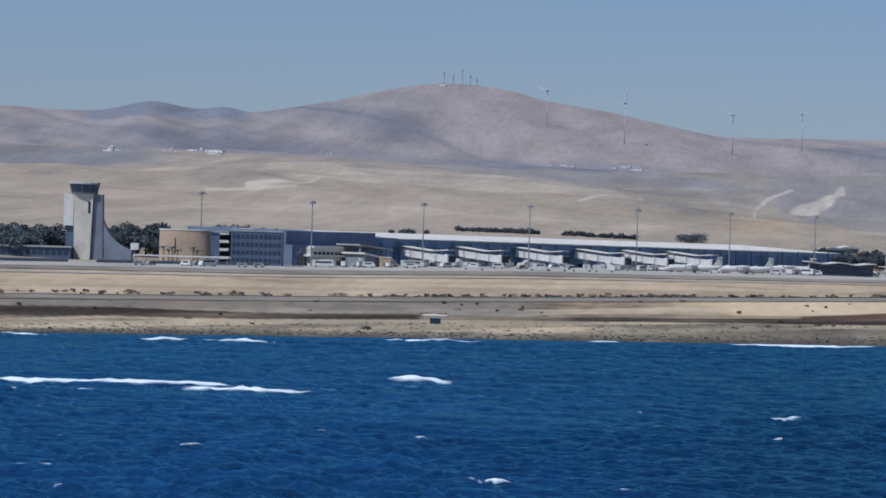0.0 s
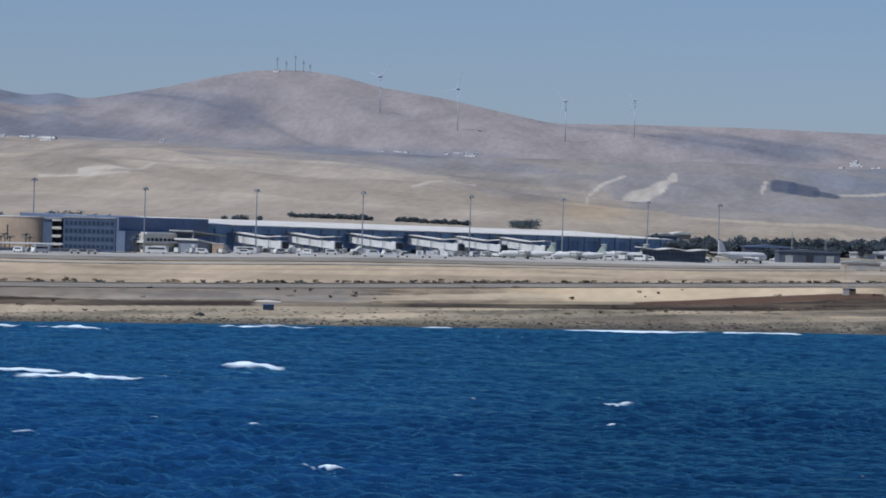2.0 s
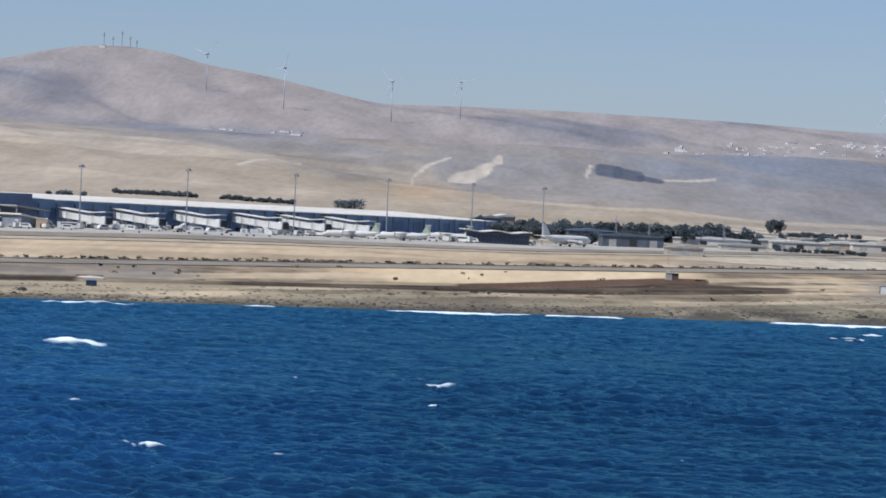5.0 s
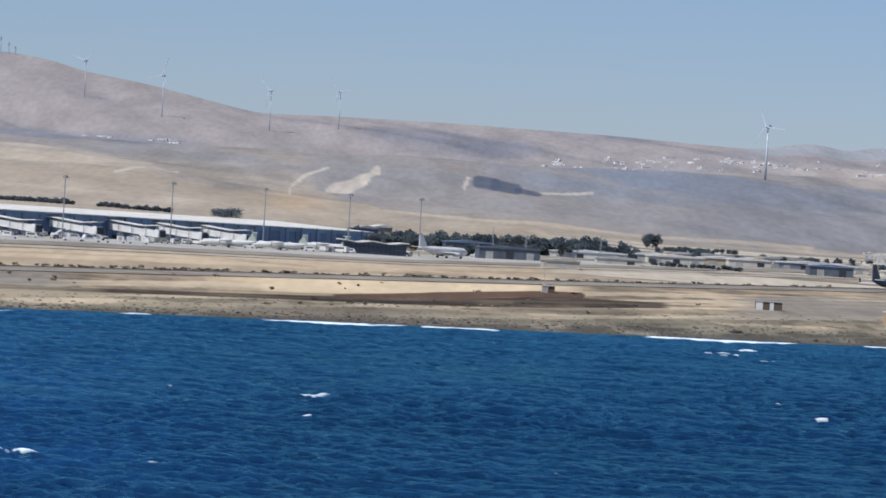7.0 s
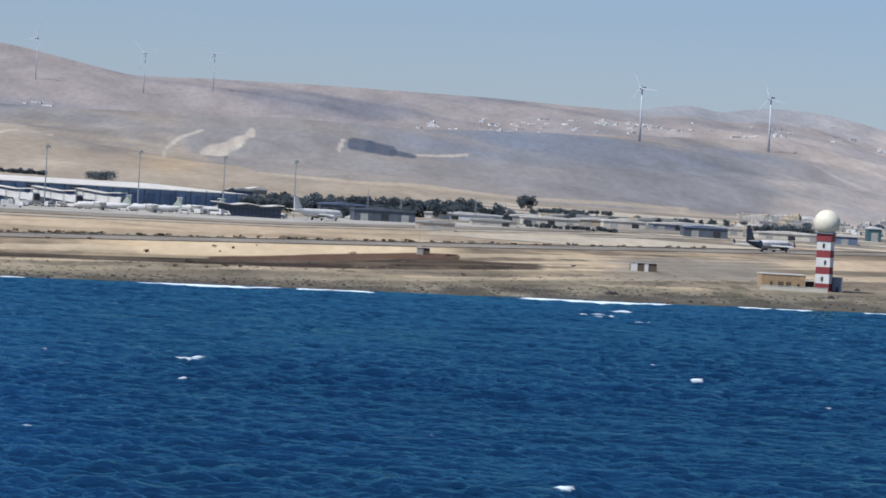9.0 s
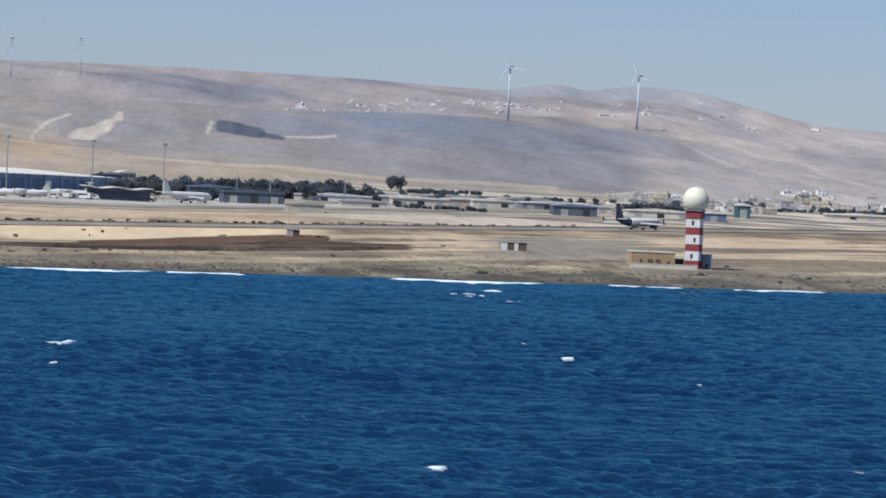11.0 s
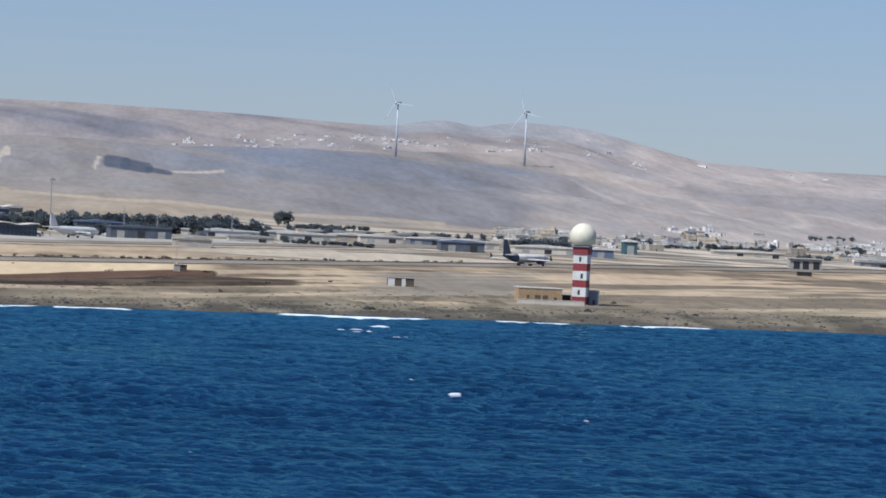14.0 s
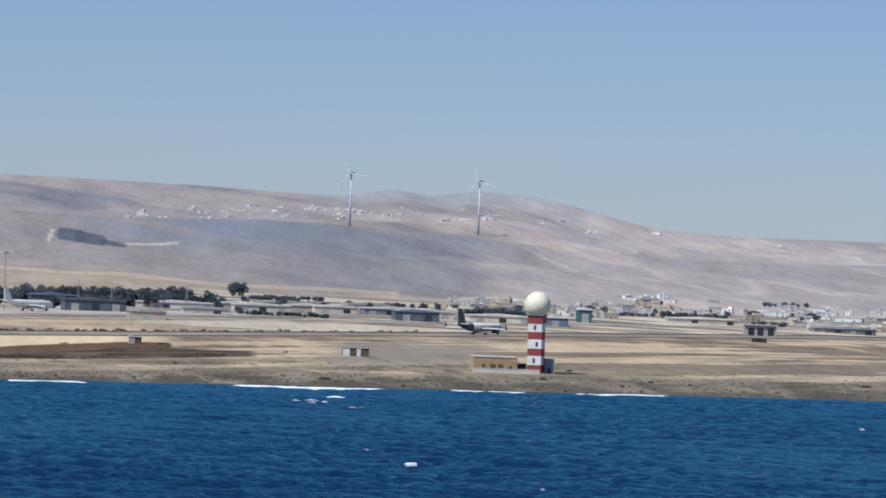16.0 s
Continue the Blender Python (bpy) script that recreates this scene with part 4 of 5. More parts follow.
for k, (s, o, a) in enumerate(((193.6, -55, 190), (227.9, -55, 192), (285.6, -30, 200))):
    b, d = beside(s, o)
    p = spot(b, d)
    if k == 0:
        tp.matrix_basis = pose(p.x, p.y, p.z + 0.25, 0, 0, a)
    else:
        copy_thing(tp, pose(p.x, p.y, p.z + 0.25, 0, 0, a))


def parked_jet():
    ob = new("parked_airliner")
    prof = [(-17, 0.25, 4.6), (-13, 1.1, 4.1), (-8, 1.85, 3.5), (9, 1.9, 3.4), (13.5, 1.7, 3.3), (15.6, 0.9, 3.0), (16.3, 0.3, 2.9)]
    part("fuselage", smooth(loft([ring_x(x, r, z) for x, r, z in prof])), M["white"], ob)
    part("fin", prism([(-16.6, 4.8), (-11.2, 5.0), (-14.8, 10.6), (-16.9, 10.6)], -0.15, 0.15), M["white"], ob)
    for sgn in (-1, 1):
        part("wing", plate([(4.6, 1.2 * sgn), (-3.0, 14 * sgn), (-4.3, 14 * sgn), (-1.6, 1.2 * sgn)][::sgn], 2.6, 3.0), M["white"], ob)
        part("stabiliser", plate([(-12.5, 0.4 * sgn), (-15.6, 5.4 * sgn), (-16.6, 5.4 * sgn), (-15.6, 0.4 * sgn)][::sgn], 4.7, 4.95), M["white"], ob)
        eng = part("engine", smooth(loft([ring_x(x, r, 1.7) for x, r in ((0.8, 0.5), (3, 0.9), (5.0, 1.0), (5.6, 0.85))])), M["white"], ob)
        eng.location = (0, 4.9 * sgn, 0)
        part("main_leg", tube((-1, 3 * sgn, 0.3), (-1, 3 * sgn, 2.8), 0.16, 0.16, 8), M["steel"], ob)
        part("wheel", tube((-1, 3 * sgn - 0.35, 0.55), (-1, 3 * sgn + 0.35, 0.55), 0.55, 0.55, 12), M["tyre"], ob)
    part("wheel", tube((12, -0.3, 0.4), (12, 0.3, 0.4), 0.4, 0.4, 12), M["tyre"], ob)
    part("nose_leg", tube((12, 0, 0.4), (12, 0, 1.8), 0.12, 0.12, 8), M["steel"], ob)
    part("windscreen", box(13.8, 14.7, -0.9, 0.9, 3.65, 4.2, bevel=0.1), M["dark"], ob)
    return tagged(ob, "parked all-white airliner on the apron", "airplane", "parked airplanes")


pj = parked_jet()
b, d = beside(334.9, -62)
p = spot(b, d)
pj.matrix_basis = pose(p.x, p.y, p.z + 0.25, 0, 0, 47)


def van(long, tall, mat, name, label):
    ob = new(name)
    part("body", prism([(-long / 2, 0.45), (long / 2, 0.45), (long / 2, 1.1), (long / 2 - 0.9, tall), (-long / 2, tall)], -0.95, 0.95), mat, ob)
    part("windscreen", prism([(long / 2 - 0.12, 1.2), (long / 2 - 0.8, tall - 0.12), (long / 2 - 0.95, tall - 0.12), (long / 2 - 0.3, 1.2)], -0.9, 0.9), M["dark"], ob)
    for sgn in (-1, 1):
        part("side_window", box(-long * 0.35, long / 2 - 1.2, 0.94 * sgn - 0.03, 0.94 * sgn + 0.03, tall * 0.58, tall * 0.85), M["dark"], ob)
        for x in (-long * 0.32, long * 0.32):
            part("wheel", tube((x, 0.85 * sgn - 0.12, 0.38), (x, 0.85 * sgn + 0.12, 0.38), 0.38, 0.38, 12), M["tyre"], ob)
    return tagged(ob, label, name.replace("_", " "), "apron vehicles")


fleet = [van(5.2, 2.3, M["white"], "service_van", "white service van on the apron"),
         van(9.5, 3.0, M["white"], "apron_bus", "white passenger bus on the apron"),
         van(4.2, 1.7, M["grey_roof"], "car", "small grey car on the apron")]
stops, parked = [], set()
for s0, s1, o in ((-22.1, 12.1, -40), (21.0, 150.7, -48), (166.3, 336.8, -40), (-141.3, -68.6, -60)):
    k = int((s1 - s0) / 9)
    stops += [(s0 + (i + rnd.uniform(-0.35, 0.35)) * (s1 - s0) / k, o + rnd.uniform(-7, 14)) for i in range(k)]
for i, (s, o) in enumerate(stops):
    kind = fleet[rnd.choice((0, 0, 1, 2, 2))]
    b, d = beside(s, o)
    p = spot(b, d)
    m = pose(p.x, p.y, p.z + 0.22, 0, 0, rnd.choice((0, 50, 140, 230, 10)) + rnd.uniform(-8, 8))
    if kind.name not in parked:
        parked.add(kind.name)
        kind.matrix_basis = m
    else:
        copy_thing(kind, m)
for s in (32.8, 72.1, 82.5, 97.8, 111.8):
    b, d = beside(s, -78)
    t = thing("cargo_trailer", b, d, 8, "low white flat cargo trailer on the apron", "trailer", "cargo trailers")
    part("bed", box(-4.6, 4.6, -1.2, 1.2, 0.9, 1.6, bevel=0.05), M["white"], t)
    for x in (-3.4, 3.4):
        part("wheel", tube((x, -1.1, 0.62), (x, 1.1, 0.62), 0.4, 0.4, 10), M["tyre"], t)


crates = []
for nm, mt, sz, lb in (("cargo_container", M["white"], (3.2, 2.0, 2.3), "white cargo container on the apron"), ("baggage_cart", M["grey_roof"], (2.6, 1.5, 1.7), "grey covered baggage cart on the apron"),
                       ("ground_unit", M["roof"], (3.6, 1.8, 1.9), "pale ground power unit on the apron"), ("stair_truck", M["white"], (5.5, 2.0, 3.4), "white boarding stair truck on the apron")):
    ob = new(nm)
    w, dp, h = sz
    if nm == "stair_truck":
        part("stair", prism([(-w / 2, 0.6), (w / 2 - 1.2, h), (w / 2 - 0.2, h), (w / 2 - 0.2, h - 0.5), (-w / 2 + 0.6, 0.6)], -0.8, 0.8), mt, ob)
        part("body", box(-w / 2, w / 2, -dp / 2, dp / 2, 0.4, 1.2, bevel=0.08), mt, ob)
    else:
        part("body", box(-w / 2, w / 2, -dp / 2, dp / 2, 0.35, h, bevel=0.06), mt, ob)
        part("door", box(-w / 4, w / 4, -dp / 2 - 0.04, -dp / 2 + 0.02, 0.5, h - 0.2), M["steel"], ob)
    for x in (-w * 0.35, w * 0.35):
        part("wheel", tube((x, -dp / 2 + 0.1, 0.28), (x, dp / 2 - 0.1, 0.28), 0.28, 0.28, 10), M["tyre"], ob)
    crates.append(tagged(ob, lb, nm.replace("_", " "), "apron equipment"))
seen = set()
for s0, s1, count in ((-3.2, 29.8, 10), (36.4, 210.3, 46), (210.3, 348.4, 18), (348.4, 416.2, 8)):
    for i in range(count):
        kind = rnd.choice(crates)
        b, d = beside(s0 + (i + rnd.random()) * (s1 - s0) / count, rnd.uniform(-44, -4))
        p = spot(b, d)
        m = pose(p.x, p.y, p.z + 0.22, 0, 0, rnd.uniform(0, 360))
        if kind.name not in seen:
            seen.add(kind.name)
            kind.matrix_basis = m
        else:
            copy_thing(kind, m)
for s0, s1 in ((-183.7, -148.7), (-133.9, -41.7)):
    b, d = beside((s0 + s1) / 2, -30)
    bw = thing("boundary_wall", b, d, 50, "long low dark boundary wall along the apron", "wall")
    part("wall", box((s0 - s1) / 2, (s1 - s0) / 2, -0.2, 0.2, -2, 1.3), M["shade_concrete"], bw)
    part("coping", box((s0 - s1) / 2, (s1 - s0) / 2, -0.3, 0.3, 1.3, 1.5), M["grey_roof"], bw)


# ---- plants ----
def leaves(n, rx, ry, rz, zc, size, seed, lumps=7):
    r = random.Random(seed)
    balls = [(Vector((r.uniform(-0.6, 0.6) * rx, r.uniform(-0.6, 0.6) * ry, zc + r.uniform(-0.55, 0.6) * rz)), r.uniform(0.35, 0.62)) for _ in range(lumps)]
    vs, fs = [], []
    for i in range(n):
        c, k = balls[i % lumps]
        v = Vector((r.gauss(0, 1), r.gauss(0, 1), r.gauss(0, 1))).normalized() * r.uniform(0.55, 1.05) * k
        p = c + Vector((v.x * rx, v.y * ry, v.z * rz))
        e1 = Vector((r.gauss(0, 1), r.gauss(0, 1), r.gauss(0, 1))).normalized() * size
        e2 = e1.orthogonal().normalized() * size * 0.7
        j = len(vs)
        vs += [p - e1, p + e2, p + e1, p - e2]
        fs.append((j, j + 1, j + 2, j + 3))
    bm = bmesh.new()
    bv = [bm.verts.new(v) for v in vs]
    for f in fs:
        bm.faces.new([bv[i] for i in f])
    return bm


def tree(seed, tall, wide):
    ob = new("tree")
    r = random.Random(seed)
    part("trunk", tube((0, 0, -0.6), (0.2, 0, tall * 0.5), 0.26, 0.14, 8), M["bark"], ob)
    for k in range(4):
        a = k * 1.6 + r.uniform(-0.4, 0.4)
        part("limb", tube((0.12, 0, tall * 0.38), (math.cos(a) * wide * 0.4, math.sin(a) * wide * 0.4, tall * 0.72), 0.11, 0.04, 6), M["bark"], ob)
    part("crown", leaves(520, wide * 0.62, wide * 0.62, tall * 0.44, tall * 0.52, 0.52, seed, 10), M["leaf"], ob)
    return tagged(ob, "hazy grey-green tree with a ragged crown", "tree", "trees on the plain")


def palm(seed, tall):
    ob = new("palm_tree")
    r = random.Random(seed)
    part("trunk", tube((0, 0, -0.5), (0.3, 0.1, tall), 0.28, 0.2, 8), M["bark"], ob)
    for k in range(13):
        a, out, drop = k * 2.4, r.uniform(2.0, 2.7), r.uniform(-1.6, 0.9)
        bm = bmesh.new()
        prev = None
        for t in range(5):
            s = t / 4
            c = Vector((0.3 + math.cos(a) * out * s, 0.1 + math.sin(a) * out * s, tall + 1.2 * s * (1 - s) * 2 + drop * s * s))
            w = Vector((-math.sin(a), math.cos(a), -0.25)) * (0.35 * (1 - s) + 0.04)
            now = (bm.verts.new(c - w), bm.verts.new(c + Vector((0, 0, 0.08))), bm.verts.new(c + w))
            if prev:
                bm.faces.new((prev[0], prev[1], now[1], now[0])), bm.faces.new((prev[1], prev[2], now[2], now[1]))
            prev = now
        part("frond", bm, M["leaf"], ob)
    return tagged(ob, "dark green palm tree beside the terminal", "palm tree", "palms")


def shrub(seed, wide, tall, mat, label):
    ob = part("shrub", leaves(150, wide, wide * 0.8, tall * 0.75, tall * 0.35, 0.28, seed, 5), mat)
    return tagged(ob, label, "shrub", "scrub")


kinds = [tree(1, 7.5, 7.0), tree(2, 6.2, 6.5), tree(3, 8.6, 6.0)]
used = set()


def plant(kind, b, d, scale=1.0):
    p = spot(b, d)
    m = pose(p.x, p.y, p.z, 0, 0, rnd.uniform(0, 360))
    if kind.name not in used:
        used.add(kind.name)
        kind.matrix_basis = m
        kind.scale = (scale,) * 3
        return kind
    o = copy_thing(kind, m)
    o.scale = (scale,) * 3
    return o


def row(s0, s1, off, count, spread, scale):
    for i in range(count):
        b, d = beside(s0 + (i + rnd.random()) * (s1 - s0) / count, off + rnd.uniform(-spread, spread))
        plant(rnd.choice(kinds), b, d, scale * rnd.uniform(0.8, 1.2))


row(-130.9, -96.7, 40, 16, 12, 1.5)
row(-64.2, -34.9, 50, 16, 12, 1.5)
row(396.3, 532.9, 40, 100, 16, 1.0)
row(520.6, 581.6, 30, 40, 12, 1.1)
row(417.5, 483.7, 0, 34, 6, 0.85)
for u in ((2.183, 2690), (2.252, 2695), (2.314, 2711), (2.224, 2717)):
    plant(kinds[2], u[0], u[1], 0.95)
for i in range(46):
    f = rnd.random()
    b = 1.9 + 7.5 * f
    plant(rnd.choice(kinds), b + rnd.uniform(-0.1, 0.1), float(line_at(b, RUN_C, 2600)) + rnd.uniform(260, 520), rnd.uniform(0.4, 0.75))


def hedge(p, q, count, scale):
    """One ragged line of bushes that have grown together."""
    r = random.Random(int(count * 100 + p[1]))
    bm = bmesh.new()
    mid_b, mid_d = (p[0] + q[0]) / 2, (p[1] + q[1]) / 2
    o = spot(mid_b, mid_d)
    for i in range(count):
        f = (i + r.random()) / count
        g = spot(p[0] + (q[0] - p[0]) * f, p[1] + (q[1] - p[1]) * f + r.uniform(-5, 5)) - o
        k = scale * r.uniform(0.6, 1.15)
        for _ in range(170):
            v = Vector((r.gauss(0, 1), r.gauss(0, 1), r.gauss(0, 1))).normalized() * r.uniform(0.3, 1.0)
            c = g + Vector((v.x * 4.6 * k, v.y * 3.6 * k, 3.0 * k + v.z * 3.2 * k))
            e1 = Vector((r.gauss(0, 1), r.gauss(0, 1), r.gauss(0, 1))).normalized() * 0.45
            e2 = e1.orthogonal().normalized() * 0.32
            bm.faces.new([bm.verts.new(c + e) for e in (-e1, e2, e1, -e2)])
    ob = part("hedge", bm, M["leaf"])
    ob.matrix_basis = pose(o.x, o.y, o.z)
    return tagged(ob, "ragged low line of hazy grey-green bushes", "hedge", "hedges")


hedge((-5.83, 2530), (-4.84, 2548), 30, 0.5)
hedge((-4.55, 2546), (-3.62, 2550), 22, 0.45)
hedge((-3.11, 2548), (-2.83, 2556), 9, 0.8)
hedge((-6.7, 2420), (-6.2, 2450), 5, 0.5)
hedge((-8.9, 2300), (-7.9, 2330), 6, 0.75)
hedge((1.58, 2288), (1.97, 2292), 10, 0.4)
hedge((2.25, 2300), (3.36, 2308), 22, 0.38)
hedge((2.40, 2655), (3.05, 2668), 16, 0.42)
hedge((3.592, 2593), (4.283, 2611), 12, 0.5)
hedge((5.043, 2470), (5.734, 2490), 22, 0.75)
hedge((7.530, 2693), (8.221, 2716), 16, 0.45)
hedge((2.487, 2694), (3.316, 2701), 14, 0.4)
hedge((7.115, 3193), (7.426, 3226), 6, 0.6)
hedge((6.804, 2623), (7.323, 2660), 10, 0.35)
hedge((8.635, 3327), (9.188, 3408), 8, 0.5)
hedge((8.497, 2610), (8.980, 2632), 6, 0.5)
pk = [palm(5, 6.5), palm(6, 5.2)]
for k, b in enumerate(((-9.409, 1940), (-9.340, 1940), (-9.291, 1935), (-9.243, 1938), (-9.036, 1935), (-8.994, 1942), (-7.696, 1985), (-7.737, 1990))):
    plant(pk[k % 2], b[0], b[1], 1.0)
bushes = [shrub(21, 2.0, 1.5, M["scrub"], "dry brown scrub bush on the sand"), shrub(22, 3.2, 1.4, M["scrub"], "wide dry brown scrub bush on the sand"), shrub(23, 1.6, 1.1, M["leaf"], "small dark green scrub bush on the sand")]
for i in range(290):
    b = rnd.uniform(-11.6, 4.5) if i % 3 else rnd.uniform(-6.5, 1.5)
    rw, sh = float(line_at(b, RUN_C, 2600)), float(shore_at(b))
    d = rnd.choice((rw + rnd.uniform(44, 50), rw + rnd.uniform(44, 50), rw + rnd.uniform(44, 49), rw + rnd.uniform(44, 49), rw + rnd.uniform(44, 60), sh + (rw - sh) * rnd.uniform(0.25, 0.85), rw + rnd.uniform(44, 56)))
    plant(rnd.choice(bushes), b, d, rnd.uniform(0.35, 0.85))


# ---- radar station ----
rt = thing("radar_tower", 5.913, 1800, -20, "red and white banded square radar tower with cream dome", "radar tower", sink=0.3)
levels = [0.0, 3.4, 7.0, 9.7, 13.3, 16.1, 19.6, 22.5]
for i, (z0, z1) in enumerate(zip(levels, levels[1:])):
    w = 2.75 if i < 6 else 3.05
    band = part("band", box(-w, w, -w, w, z0, z1, bevel=0.06), M["white"] if i % 2 else M["red"], rt, "white painted band" if i % 2 else "red painted band")
    if i % 2:
        part("window", box(-0.5 + 0.9 * (i == 3), 0.4 + 0.9 * (i == 3), -w - 0.06, -w + 0.05, z0 + 0.8, z0 + 2.6), M["dark"], band)
part("deck", box(-3.6, 3.6, -3.6, 3.6, 22.5, 22.9), M["shade_concrete"], rt)
for x in (-3.5, -1.75, 0, 1.75, 3.5):
    part("baluster", tube((x, -3.5, 22.9), (x, -3.5, 23.9), 0.05, 0.05, 6), M["steel"], rt)
part("handrail", tube((-3.5, -3.5, 23.9), (3.5, -3.5, 23.9), 0.05, 0.05, 6), M["steel"], rt)
part("skirt", tube((0, 0, 22.9), (0, 0, 23.6), 3.2, 3.2, 24), M["grey_roof"], rt)
bm = bmesh.new()
bmesh.ops.create_icosphere(bm, subdivisions=4, radius=5.05, matrix=Matrix.Translation((0, 0, 26.6)))
bmesh.ops.bisect_plane(bm, geom=bm.verts[:] + bm.edges[:] + bm.faces[:], plane_co=(0, 0, 23.2), plane_no=(0, 0, 1), clear_inner=True)
part("dome", smooth(bm), M["dome"], rt, "cream spherical dome")
box_hut = thing("equipment_cabin", 6.072, 1802, 8, "grey equipment cabin beside the radar tower", "cabin")
part("wall", box(-1.9, 2.0, -1, 4, -0.5, 5.4, bevel=0.05), M["shade_concrete"], box_hut)
part("roof", box(-2.1, 2.2, -1.2, 4.2, 5.4, 5.7), M["grey_roof"], box_hut)
part("door", box(-0.5, 0.5, -1.08, -0.95, 0, 2.1), M["dark"], box_hut)
hut = thing("station_building", 5.430, 1800, 6, "low orange masonry station building with flat roof", "building", sink=0.2)
part("wall", box(-8.6, 8.4, 0, 9, -0.5, 5.6), M["brick"], hut)
part("parapet", box(-8.8, 8.6, -0.2, 9.2, 5.6, 6.0), M["roof"], hut)
for x, w in ((-5.0, 1.0), (-1.2, 2.2), (1.8, 2.0)):
    part("window", box(x - w / 2, x + w / 2, -0.12, 0.12, 1.4, 3.0), M["bark"], hut)
part("door", box(5.2, 6.3, -0.12, 0.12, 0, 2.2), M["dark"], hut)
yard = thing("yard_wall", 5.526, 1786, 4, "low pale concrete yard wall of the radar station", "wall")
part("wall", box(-12, 14, 0, 0.5, -0.8, 1.7, bevel=0.05), M["concrete"], yard)
part("coping", box(-12.1, 14.1, -0.1, 0.6, 1.7, 1.85), M["roof"], yard)
lean = thing("lean_to", 5.754, 1801, 6, "dark open lean-to between tower and building", "shed")
part("back_wall", box(-2.2, 2.0, 3, 3.4, -0.5, 3.4), M["dark"], lean)
part("roof", box(-2.4, 2.2, -0.4, 3.6, 3.4, 3.7), M["grey_roof"], lean)
part("post", tube((-2.1, -0.2, -0.5), (-2.1, -0.2, 3.4), 0.1, 0.1, 6), M["steel"], lean)

sh = thing("beacon_shed", 3.717, 1867, 4, "low brown and white panelled beacon shed", "shed")
part("wall", box(-5.2, 5.2, 0, 4, -0.5, 3.2), M["bark"], sh)
part("panel", box(-5.3, -2.6, -0.15, 0.1, -0.2, 3.1), M["white"], sh, "white panel")
part("panel", box(0.2, 1.8, -0.15, 0.1, -0.2, 3.1), M["white"], sh, "white panel")
part("roof", box(-5.4, 5.4, -0.3, 4.2, 3.2, 3.45), M["grey_roof"], sh)
cont = thing("equipment_hut", 1.015, 1871, 6, "small pale equipment hut with dark side", "hut")
part("wall", box(-2.4, 0.0, 0, 3, -0.4, 2.7), M["render"], cont)
part("side_room", box(0.0, 2.6, 0.2, 3, -0.4, 2.7), M["bark"], cont)
part("roof", box(-2.6, 2.8, -0.2, 3.2, 2.7, 2.9), M["roof"], cont)
mk = thing("beacon_pole", 0.960, 1878, 0, "slim beacon pole with pale discs", "pole")
part("pole", tube((0, 0, -0.5), (0, 0, 11.5), 0.12, 0.08, 8), M["brick"], mk)
for z in (3.0, 7.0, 11.3):
    part("disc", tube((0, -0.1, z), (0, 0.2, z), 0.75, 0.75, 12), M["ochre"], mk)
pil = thing("pillar_shed", 8.635, 2425, 3, "pale open-fronted shed with dark bays", "shed")
part("wall", box(-8, 9, 2, 8, -0.5, 5.6), M["render"], pil)
for x in (-4.2, 0.6, 6.2):
    part("bay", box(x - 1.6, x + 1.6, 1.85, 2.1, -0.2, 4.2), M["dark"], pil)
part("roof", box(-8.3, 9.3, 1, 8.3, 5.6, 6.0), M["roof"], pil)
blk = thing("bunker", 8.635, 2286, 2, "dark low concrete bunker on the sand", "bunker")
part("wall", box(-3.4, 3.4, 0, 4, -0.5, 2.0, bevel=0.1), M["rock"], blk)
part("roof", box(-3.6, 3.6, -0.2, 4.2, 2.0, 2.3), M["shade_concrete"], blk)


# ---- shore ----
def boulder(seed, r):
    bm = bmesh.new()
    bmesh.ops.create_icosphere(bm, subdivisions=2, radius=r)
    for v in bm.verts:
        v.co *= 1 + 0.45 * noise.noise(v.co * (1.1 / r) + Vector((seed, 0, 0)))
        v.co.z *= 0.65
    return tagged(part("boulder", bm, M["rock"]), "black lava boulder on the shore", "boulder", "boulders")


stones = [boulder(3.1, 1.3), boulder(7.7, 1.0), boulder(12.9, 1.7)]
for k, (b, d) in enumerate(((3.316, 1681), (3.385, 1683), (9.927, 1815), (9.975, 1821), (6.977, 1740), (6.010, 1746), (7.323, 1763), (7.806, 1764), (-6.908, 1549), (6.321, 1827))):
    plant(stones[k % 3], b, d, 1.0 if k > 1 else 1.3)
for i in range(110):
    b = rnd.uniform(-11.5, 10.3)
    plant(rnd.choice(stones), b, float(shore_at(b)) + rnd.uniform(1, 26), rnd.uniform(0.25, 0.6))
boat = thing("beached_boat", -6.079, 1622, 175, "white upturned boat hull lying on the beach", "boat")
part("hull", smooth(loft([[(x, w * math.cos(a), 1.1 * w * math.sin(a) - 0.2) for a in [math.pi * k / 8 for k in range(9)]] for x, w in ((-5.2, 0.35), (-4, 0.75), (0, 1.0), (3.5, 0.75), (5.6, 0.1))])), M["render"], boat)
part("keel", box(-4.5, 5.0, -0.08, 0.08, 0.7, 1.05), M["bark"], boat)
bin_ = thing("storage_crate", -6.065, 1588, 10, "dark blue storage crate on the beach", "crate")
part("body", box(-1.8, 1.8, 0, 2, -0.3, 1.8, bevel=0.08), M["navy"], bin_)
part("lid", box(-1.95, 1.95, -0.15, 2.15, 1.8, 2.05), M["steel_blue"], bin_)


